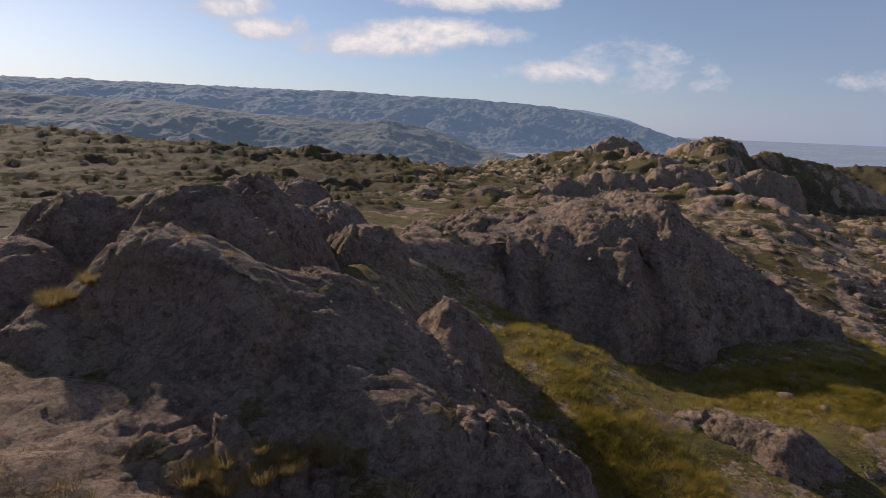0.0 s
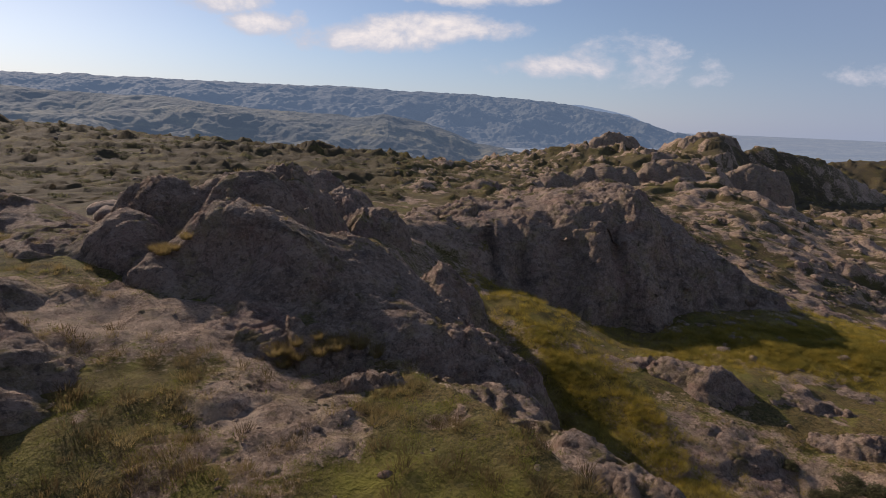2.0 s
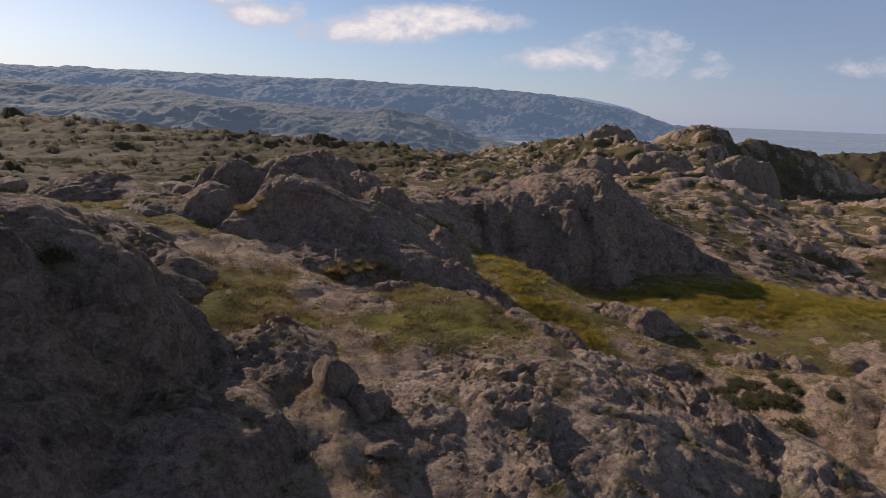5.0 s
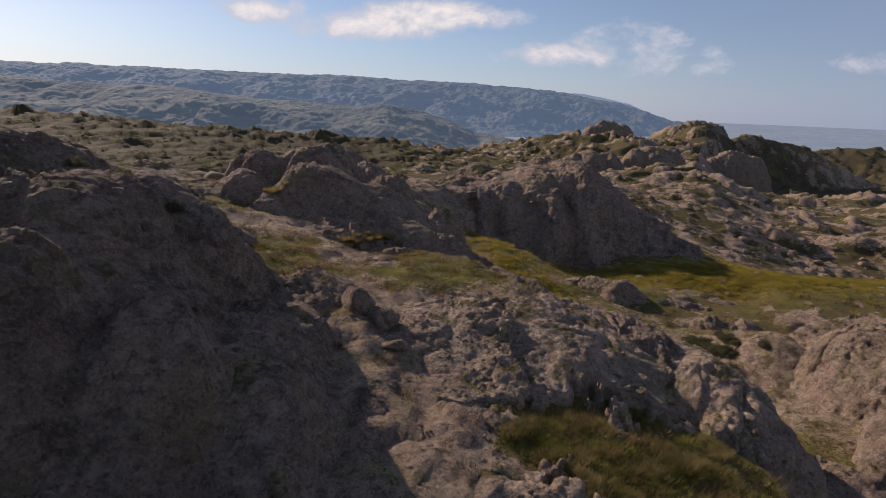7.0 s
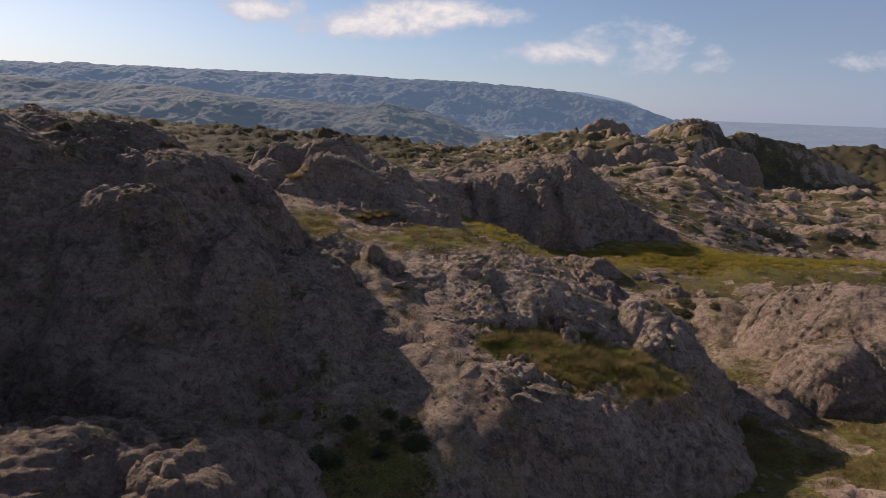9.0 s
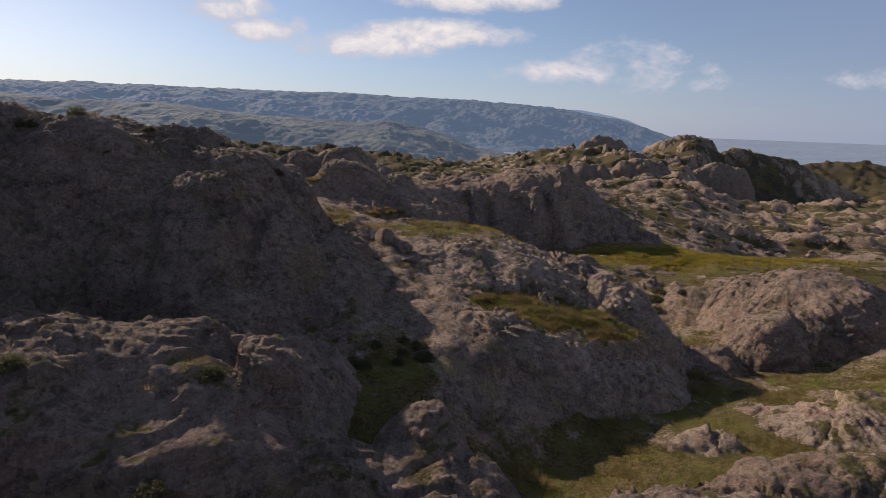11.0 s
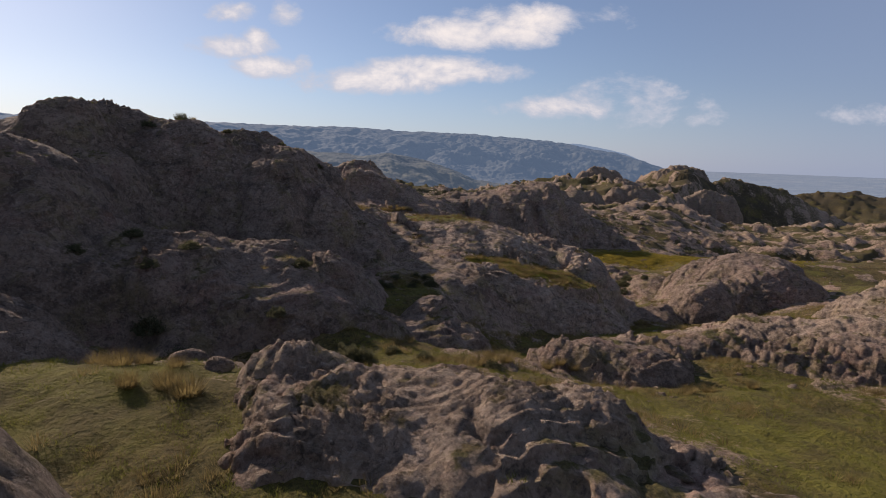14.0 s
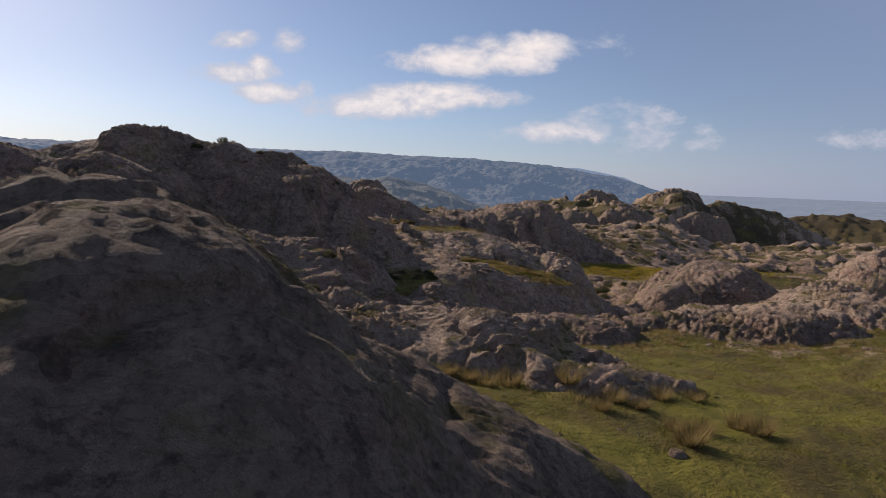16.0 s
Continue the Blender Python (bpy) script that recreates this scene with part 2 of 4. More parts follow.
# Brighter granite copy: sunlight on slab, slope and meadow outcrop put into its tint.
# Darker granite copy: shade of far crags and shoulder is put into its tint.
GRANITE, LIT_GRANITE, SHADED_GRANITE, TURF = rock_material("granite", (1.04, 0.965, 0.95)), rock_material("lit_granite", (1.40, 1.33, 1.29)), rock_material("shaded_granite", (0.88, 0.83, 0.80)), ground_material()
STRAW = blade_material("dry_grass", rgb(0.150, 0.108, 0.044), rgb(0.330, 0.250, 0.106))
BLADES = blade_material("green_grass", rgb(0.120, 0.126, 0.022), rgb(0.240, 0.225, 0.050))
GOLDEN = blade_material("yellow_grass", rgb(0.150, 0.138, 0.032), rgb(0.420, 0.310, 0.060))
WITHERED = blade_material("withered_grass", rgb(0.080, 0.058, 0.026), rgb(0.190, 0.135, 0.060))
LEAVES = blade_material("bush_leaves", rgb(0.062, 0.064, 0.034), rgb(0.170, 0.158, 0.085))


# ---- numeric noise ----
# terrain begin
PERM = np.random.RandomState(7).permutation(4096)
GRAD = np.random.RandomState(8).normal(size=(4096, 3))
GRAD /= np.linalg.norm(GRAD, axis=1)[:, None]


def perlin(x, y, z=0.0):
    x, y, z = np.broadcast_arrays(np.asarray(x, float), np.asarray(y, float), np.asarray(z, float))
    ix, iy, iz = (np.floor(v).astype(np.int64) for v in (x, y, z))
    fx, fy, fz = x - ix, y - iy, z - iz
    ux, uy, uz = (f * f * f * (f * (f * 6 - 15) + 10) for f in (fx, fy, fz))
    out = 0.0
    for a in (0, 1):
        wx = ux if a else 1 - ux
        pa = PERM[(ix + a) & 4095]
        for b in (0, 1):
            wy = uy if b else 1 - uy
            pb = PERM[(pa + iy + b) & 4095]
            for c in (0, 1):
                g = GRAD[PERM[(pb + iz + c) & 4095]]
                wz = uz if c else 1 - uz
                out = out + wx * wy * wz * (g[..., 0] * (fx - a) + g[..., 1] * (fy - b) + g[..., 2] * (fz - c))
    return out * 1.5


def fbm(x, y, z=0.0, octaves=4, gain=0.5):
    total, amp, f = 0.0, 1.0, 1.0
    for _ in range(octaves):
        total = total + amp * perlin(x * f, y * f, z * f)
        amp, f = amp * gain, f * 2.03
    return total


def ridged(x, y, z=0.0, octaves=4, gain=0.5):
    total, amp, f = 0.0, 1.0, 1.0
    for _ in range(octaves):
        total = total + amp * (1.0 - 2.0 * np.abs(perlin(x * f, y * f, z * f)))
        amp, f = amp * gain, f * 2.07
    return total


CHANCE = np.random.RandomState(9).uniform(-1, 1, (4096, 5))


def facets(x, y, size, seed, tilt=0.6):
    """Broken blocks: each cell of an uneven mosaic has its own level and slope."""
    c, sn = math.cos(0.5 + seed), math.sin(0.5 + seed)
    x, y = (x * c + y * sn) / (1.5 * size), (y * c - x * sn) / (0.75 * size)
    x, y = x + 0.35 * perlin(x * 0.9, y * 0.9, seed), y + 0.35 * perlin(x * 0.9, y * 0.9, seed + 5)
    ix, iy = np.floor(x).astype(np.int64), np.floor(y).astype(np.int64)
    best, level, second = np.full(x.shape, 9.0), np.zeros(x.shape), np.full(x.shape, 9.0)
    for a in (-1, 0, 1):
        for b in (-1, 0, 1):
            c = CHANCE[PERM[(PERM[(ix + a) & 4095] + iy + b + int(seed * 17)) & 4095]]
            dx, dy = x - (ix + a + 0.5 + 0.42 * c[..., 0]), y - (iy + b + 0.5 + 0.42 * c[..., 1])
            d = np.hypot(dx, dy)
            v = c[..., 2] + tilt * (c[..., 3] * dx + c[..., 4] * dy) * 2
            near = d < best
            second = np.where(near, best, np.minimum(second, d))
            level, best = np.where(near, v, level), np.where(near, d, best)
    return level, second - best


def smooth(v, lo, hi):
    t = np.clip((v - lo) / (hi - lo), 0, 1)
    return t * t * (3 - 2 * t)


def bell(x, y, cx, cy, rx, ry, turn=0.0):
    c, s = math.cos(radians(turn)), math.sin(radians(turn))
    dx, dy = x - cx, y - cy
    return np.exp(-((dx * c + dy * s) / rx) ** 2 - ((dy * c - dx * s) / ry) ** 2)


# ---- the lie of the land ----
def land(x, y):
    """Height of the soil: a terrace that drops to a gully on its eastern side, meadows to the south and hills to the north."""
    low = np.interp(y, [-75, -46, -41, -35, -28, -22, -15, -5, 8, 18, 27, 40, 60, 75, 130, 200, 300, 430, 700, 1500, 4800],
                    [8.8, 8.2, 7.6, 6.6, 5.0, 4.8, 3.4, 1.2, 0.2, -0.4, 1.0, 0.6, -1.2, 0.8, 0.0, -5, -14, -27, -60, -70, -10])
    high = np.interp(y, [-75, -45, -37, -30, -24, -18, -13, -8, 0, 8, 15, 22, 33, 45, 60, 100, 150, 250, 320, 430, 700, 1500, 4800],
                     [9.4, 9.0, 8.8, 8.7, 7.0, 7.0, 7.5, 8.6, 9.3, 9.8, 9.9, 10.2, 8.8, 7.5, 6.0, 3.0, -1.5, -3, -8, -30, -60, -70, -10])
    edge = np.interp(y, [-75, -35, -26, -22, -15, -8, 0, 4, 8, 10, 12, 16, 20, 25, 33, 42, 55, 75, 100, 150, 300], [6, 5, 1, 1, 6, 10, 10.5, 8.2, 5.2, 3.4, 1.6, 0, -1, -1.5, -0.5, 0.5, 22, 34, 40, 40, 30])
    wide = np.interp(y, [-75, -30, -20, -8, 0, 10, 16, 40, 60, 150, 300], [8, 7, 5, 4.0, 3.4, 3.0, 4.5, 6, 16, 40, 70])
    edge = edge + 1.5 * fbm(x * 0.10, y * 0.10, 81.0, 3)
    z = low + (high - low) * smooth(edge - x, -wide, wide)
    far = smooth(np.hypot(x, y), 60, 160)
    z = z + 0.12 * np.clip(x - 18, 0, 40) * smooth(-y, -22, 5) * (1 - far)
    z = z + 1.5 * smooth(-x, 8, 20) * smooth(y, -45, -30) * (1 - smooth(y, 30, 60))
    z = z - 2.8 * bell(x, y, -9, -31.2, 10, 3.2) + 0.6 * bell(x, y, -8, -38, 6, 3)
    z = z + 15 * bell(x, y, -250, 270, 170, 110) + 1.5 * bell(x, y, -70, 230, 70, 60)
    z = z + 32 * bell(x, y, 196, 385, 42, 90, 18) + 17 * bell(x, y, 115, 340, 55, 110, 15) + 24 * bell(x, y, 158, 505, 28, 40) + 10 * bell(x, y, 60, 360, 55, 70)
    # its eastern end: a falling crest with a steep side over a low valley
    crest = np.interp(x, [150, 198, 225, 250, 275, 300, 320, 350, 400], [14, 14, 10, 6, 1, -5, -14, -26, -40])
    off = 391 + 0.2 * (x - 198) - y
    floor = np.interp(x, [120, 183, 265, 350], [-14, -24, -30, -36])
    slope = np.maximum(floor, crest - 0.85 * np.clip(off, 0, None) - 0.12 * np.clip(-off, 0, None))
    z = z + (slope - z) * smooth(x / np.maximum(y + 10, 30), 0.50, 0.60) * smooth(y, 150, 230) * (1 - smooth(y, 450, 540)) * (1 - smooth(x, 380, 470))
    z = z + 34 * bell(x, y, 450, 570, 110, 80)
    z = z - 6.5 * smooth(x - 0.5 * y, 10, 40) * smooth(y, 30, 52) * (1 - smooth(y, 200, 300))
    # swells and dips of the soil: across, ahead, reach, height
    for cx, cy, reach, rise in ((8.8, 35.5, 8, 2.91), (0.2, 40.9, 8, 1.41), (32.3, 28.1, 5, -1.36), (46.7, 52.9, 8, -0.58), (25.5, 13.9, 5, 3.20), (25.5, -7.3, 5, -0.84), (8.8, 26.9, 5, 0.35), (22.2, 15.1, 5, -2.78), (-2.5, 11.8, 5, -1.24), (4.3, -6.3, 5, -1.42), (46.0, 70.2, 8, -0.61), (-1.5, -4.0, 5, 0.49), (16.6, 36.7, 8, -2.04), (17.1, -27.0, 5, 0.51), (23.8, 6.3, 5, -1.78), (28.1, 24.4, 5, -0.35), (5.0, -28.9, 5, 0.44), (23.8, 2.9, 5, 1.08), (-8.3, 9.0, 5, 0.37), (7.2, -20.6, 3.6, -0.9)):
        z = z + rise * bell(x, y, cx, cy, reach, reach)
    # soil on the tilted slab
    z = z + (7.3 - 0.22 * (x - 5.6) + 0.10 * (y + 9.0) - z) * smooth(bell(x, y, 8.0, -9.2, 6.4, 3.8, 6), 0.15, 0.45)
    return z


def land_bumps(x, y):
    """Hummocks near by, rocky knolls further off; returns the height and how bare the spot is."""
    d = np.hypot(x, y)
    far = smooth(d, 50, 120)
    west = smooth(-x - 0.18 * y, 20, 80)
    near = 0.10 * fbm(x * 0.9, y * 0.9, 3.1, 4) + 0.25 * fbm(x * 0.18, y * 0.18, 1.7, 3)
    knolls = ridged(x * 0.030, y * 0.030, 5.5, 4, 0.55)
    lumps = np.clip(fbm(x * 0.085, y * 0.085, 9.1, 5, 0.6) + 0.02, 0, None)
    beyond = 1 - smooth(d, 700, 1300)
    crags = (1 - 0.55 * west) * (2.0 + 2.5 * smooth(d, 150, 350))
    z = near * (1 - 0.5 * far) + far * beyond * (1.0 * (knolls - 0.7) + crags * lumps * smooth(knolls, 0.2, 1.2)) + smooth(d, 350, 700) * beyond * 6 * fbm(x * 0.008, y * 0.008, 2.2, 4)
    z = z + far * beyond * smooth(lumps, 0.05, 0.4) * (0.7 * facets(x, y, 5.5, 2.0)[0] + 0.25 * facets(x, y, 2.4, 4.0)[0] + smooth(d, 180, 300) * 1.2 * facets(x, y, 12.0, 6.0)[0])
    scarp = 0.0
    for gap, high, s0 in ((34.0, 5.0, 21.0), (15.0, 2.4, 27.0), (7.0, 1.0, 33.0)):
        u = (0.45 * x - 0.89 * y + gap * 0.9 * fbm(x / gap * 0.6, y / gap * 0.6, s0, 3)) / gap
        rise = u % 1.0
        scarp = scarp + high * (rise * (1 - smooth(rise, 0.80, 0.97)) - 0.4) * smooth(fbm(x / gap * 0.35, y / gap * 0.35, s0 + 3, 2), -0.15, 0.25)
    calm = 1 - bell(x, y, 450, 570, 190, 190)
    rocky = far * beyond * (1 - 0.5 * west) * smooth(d, 75, 150) * calm
    z = z + rocky * scarp * (0.55 + 0.45 * smooth(d, 150, 300))
    bare = far * 0.66 * calm * smooth(lumps * (1 - 0.35 * west), 0.12, 0.42)
    return z, bare
# terrain end


def mesh_of(name, verts, faces):
    """A mesh from an array of places and an array of quads or triangles."""
    verts, faces = np.asarray(verts, np.float32), np.asarray(faces, np.int32)
    k = faces.shape[1]
    me = bpy.data.meshes.new(name)
    me.vertices.add(len(verts))
    me.vertices.foreach_set("co", verts.ravel())
    me.loops.add(faces.size)
    me.loops.foreach_set("vertex_index", faces.ravel())
    me.polygons.add(len(faces))
    me.polygons.foreach_set("loop_start", np.arange(0, faces.size, k, dtype=np.int32))
    me.polygons.foreach_set("use_smooth", np.ones(len(faces), bool))
    me.update(calc_edges=True)
    me.validate()
    return me


def grid_faces(rows, cols):
    i = np.arange(rows * cols).reshape(rows, cols)
    return np.stack([i[:-1, :-1], i[:-1, 1:], i[1:, 1:], i[1:, :-1]], -1).reshape(-1, 4)


def put_attribute(me, name, values):
    me.attributes.new(name, "FLOAT", "POINT").data.foreach_set("value", np.asarray(values, np.float32).ravel())


# patches of the ground: across, ahead, half sizes, turn
def lushness(x, y):
    v = bell(x, y, 15, -38, 10, 8) + bell(x, y, 9, -48, 9, 6) + bell(x, y, -8, -39, 5, 3.5) + 0.9 * bell(x, y, 2.6, 3.4, 2.6, 1.1, -15) + 0.9 * bell(x, y, -11.0, 8.0, 2.8, 3.0) + 0.9 * bell(x, y, -0.8, 3.8, 3.4, 1.8)
    v = v + 0.2 * bell(x, y, -8, 9.6, 3, 1.4) + 0.2 * bell(x, y, 2, -30, 8, 3) + 0.35 * bell(x, y, 7.6, -9.2, 4.4, 2.8) + 0.4 * bell(x, y, 14, -16, 3, 4)
    return np.clip(v + 0.22 * smooth(np.hypot(x, y), 80, 160) * smooth(fbm(x * 0.02, y * 0.02, 91.0, 3), -0.2, 0.3) * (1 - bell(x, y, 450, 570, 200, 200)), 0, 1)


def goldness(x, y):
    v = bell(x, y, 11, 24, 3, 8, 25) + bell(x, y, 34, 34.5, 14, 4.5, -4) + 0.8 * bell(x, y, 54, 42, 16, 9, 20) + 0.45 * bell(x, y, 16, 12, 3, 5) + 0.3 * bell(x, y, 6, 40, 5, 8)
    return np.clip(v, 0, 1)


def bareness(x, y):
    v = bell(x, y, -4.6, 6.8, 2.6, 1.4, -10) + 0.9 * bell(x, y, -4.3, 8.0, 2.3, 2.8) + bell(x, y, 3, -4, 6, 4.5) + bell(x, y, 3.5, -11, 4, 5) + bell(x, y, 1.5, -1.4, 6.5, 2.4) + bell(x, y, -13, 12, 6, 3.2) + bell(x, y, -7, 12.6, 6, 1.8) + 0.9 * bell(x, y, -2.6, -11, 2.0, 6) + bell(x, y, 2.2, -13.5, 3.2, 3.2)
    v = v + 0.9 * bell(x, y, 30, 5, 10, 12) + 0.8 * bell(x, y, 3, -37, 8, 3.5) + 0.8 * bell(x, y, 9, -27, 7, 2.5) + 0.6 * bell(x, y, 17, 21, 9, 5, -20) - 2.0 * bell(x, y, 7.4, -9.2, 4.0, 3.0)
    return np.clip(v, 0, 1)


# soil lying in dips of the rock: across, ahead, half sizes, turn
POCKETS = [(7.8, -9.2, 5.0, 2.8, 6.0)]


def pocket(x, y):
    return smooth(np.maximum.reduce([bell(x, y, *p) for p in POCKETS]) * (1 + 0.9 * fbm(x * 0.55, y * 0.55, 27.0, 3) + 0.9 * fbm(x * 1.7, y * 1.7, 29.0, 3)), 0.36, 0.46)


def build_ground():
    """One sheet, finest where the camera flies, out to the horizon."""
    ox, oy = 1.0, -78.0
    turns = np.concatenate([np.linspace(-180, -56, 40, endpoint=False), np.linspace(-56, 56, 580), np.linspace(56, 180, 41)[1:]])
    rings = [1.0]
    while rings[-1] < 4850:
        r = rings[-1]
        rings.append(r + (1.0 if r < 14 else 0.37 if r < 160 else max(0.37, 0.013 * (r - 130))))
    rings = np.array(rings)
    t, r = np.meshgrid(np.radians(turns), rings)
    x, y = ox + r * np.sin(t), oy + r * np.cos(t)
    bumps, bare = land_bumps(x, y)
    z = land(x, y) + bumps
    slope = np.hypot(land(x + 0.5, y) - land(x - 0.5, y), land(x, y + 0.5) - land(x, y - 0.5))
    patchy = fbm(x * 0.12, y * 0.12, 61.0, 4, 0.6)
    bare = np.clip(bareness(x, y) + bare + 0.55 * smooth(slope, 0.22, 0.6) + 0.75 * smooth(patchy, 0.16, 0.42) * smooth(-r, -260, -140) * (1 - 0.85 * smooth(-x - 0.18 * y, 5, 40)) * (1 - goldness(x, y)) * (1 - lushness(x, y)), 0, 1)
    bare = np.clip(bare + 0.5 * smooth(fbm(x * 0.16, y * 0.16, 66.0, 4, 0.6), -0.12, 0.2) * smooth(x, 16, 34) * smooth(y, 28, 46) * (1 - smooth(y, 120, 180)) * (1 - 0.8 * goldness(x, y)), 0, 1)
    # bare rock thinned round (250, 340) so the hill's painted shade stays dark
    bare = bare * (1 - pocket(x, y)) * (1 - 0.75 * smooth(-x, 2, 18) * smooth(y, 26, 42)) * (1 - 0.8 * bell(x, y, 250, 340, 70, 70))
    z = z + smooth(bare, 0.3, 0.8) * smooth(-r, -240, -150) * (0.10 * (ridged(x * 0.6, y * 0.6, 71.0, 3, 0.5) - 0.6) + 0.16 * facets(x, y, 2.4, 3.0)[0] + 0.09 * facets(x, y, 0.95, 5.0)[0])
    verts = np.stack([x, y, z], -1).reshape(-1, 3)
    me = mesh_of("ground", verts, grid_faces(*x.shape))
    put_attribute(me, "bare", bare)
    put_attribute(me, "sand", np.clip(bell(x, y, -4.8, 6.8, 3.0, 1.6, -10) + bell(x, y, -13, 11, 5, 2.5) + bell(x, y, 4.6, 0.4, 2.2, 1.4) + 0.8 * bell(x, y, 2, -1.5, 5, 2.5) + 0.7 * bell(x, y, 1.5, -9, 1.2, 6), 0, 1))
    put_attribute(me, "lush", lushness(x, y))
    put_attribute(me, "gold", goldness(x, y))
    # heath on the slopes; the bell at (245, 345) is shade painted on
    put_attribute(me, "heath_and_shade", smooth(np.hypot(x, y) + 40 * smooth(-x, 5, 30), 45, 110) * np.clip(0.55 + 0.75 * smooth(-x - 0.1 * y, -10, 30) + 0.6 * bell(x, y, 450, 590, 170, 110) + 0.9 * bell(x, y, 245, 345, 60, 55), 0, 1))
    me.materials.append(TURF)
    # beyond 1150 m the plain's haze is put into its emission
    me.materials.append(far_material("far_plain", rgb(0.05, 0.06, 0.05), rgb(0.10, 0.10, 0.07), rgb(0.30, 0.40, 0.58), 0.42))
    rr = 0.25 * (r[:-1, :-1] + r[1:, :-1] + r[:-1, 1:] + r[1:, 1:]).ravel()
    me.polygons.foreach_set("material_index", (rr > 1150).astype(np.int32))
    return tagged(new("ground", me), "uneven dry highland turf with bare stony patches", "ground", kind="structure")


# ---- rock outcrops ----
class Dome:
    """A rounded mass: its top, half sizes, turn, and how it falls away: drop at the half size, by a power."""

    def __init__(self, x, y, z, rx, ry, drop=4.0, power=2.4, turn=0.0, east=0.0, north=0.0):
        self.p = (x, y, z, rx, ry, drop, power, turn, east, north)

    def height(self, x, y):
        cx, cy, cz, rx, ry, drop, power, turn, east, north = self.p
        c, s = math.cos(radians(turn)), math.sin(radians(turn))
        dx, dy = x - cx, y - cy
        r = np.sqrt(((dx * c + dy * s) / rx) ** 2 + ((dy * c - dx * s) / ry) ** 2)
        return cz + east * dx + north * dy - drop * np.minimum(r, 6.0) ** power


def blend_max(fields, k):
    top = np.maximum.reduce(fields)
    return top + k * np.log(sum(np.exp((f - top) / k) for f in fields))


# hollows weathered into upright faces: across, ahead, height, half width, half height, depth
HOLLOWS = [(-8.0, 15.4, 12.2, 2.2, 1.2, 0.6), (13.2, 43.0, 6.0, 1.8, 2.0, 1.6), (5.2, 42.6, 6.0, 0.8, 2.6, 2.4), (8.6, 42.5, 4.6, 0.7, 2.2, 1.6), (18.2, 43.5, 6.4, 1.0, 2.6, 1.8), (22.6, 44.5, 4.6, 1.4, 2.4, 1.6)]


def one_piece_each(owner, proud):
    """Every number of the grid made one connected patch: strays join the patch round them, buried islands go, others get a new number."""
    rows, cols = owner.shape
    cells, top = owner.ravel().tolist(), int(owner.max())
    seen, patches = [c < 0 for c in cells], []
    for start in range(len(cells)):
        if seen[start]:
            continue
        seen[start], patch, rim, k = True, [start], {}, cells[start]
        for at in patch:
            row, col = divmod(at, cols)
            for nxt, inside in ((at - 1, col > 0), (at + 1, col < cols - 1), (at - cols, row > 0), (at + cols, row < rows - 1)):
                if not inside or cells[nxt] < 0:
                    continue
                if cells[nxt] != k:
                    rim[cells[nxt]] = rim.get(cells[nxt], 0) + 1
                elif not seen[nxt]:
                    seen[nxt] = True
                    patch.append(nxt)
        patches.append((k, patch, rim))
    patches.sort(key=lambda p: -len(p[1]))
    out, met, where = np.array(cells), set(), proud.ravel()
    for k, patch, rim in patches:
        if k not in met and (len(patch) >= 150 or not met):
            met.add(k)
            continue
        beside = [j for j in rim if j in met]
        if beside:
            out[patch] = max(beside, key=rim.get)
        elif where[patch].sum() > 40:
            top += 1
            met.add(top)
            out[patch] = top
        else:
            out[patch] = -1
    return out.reshape(rows, cols)


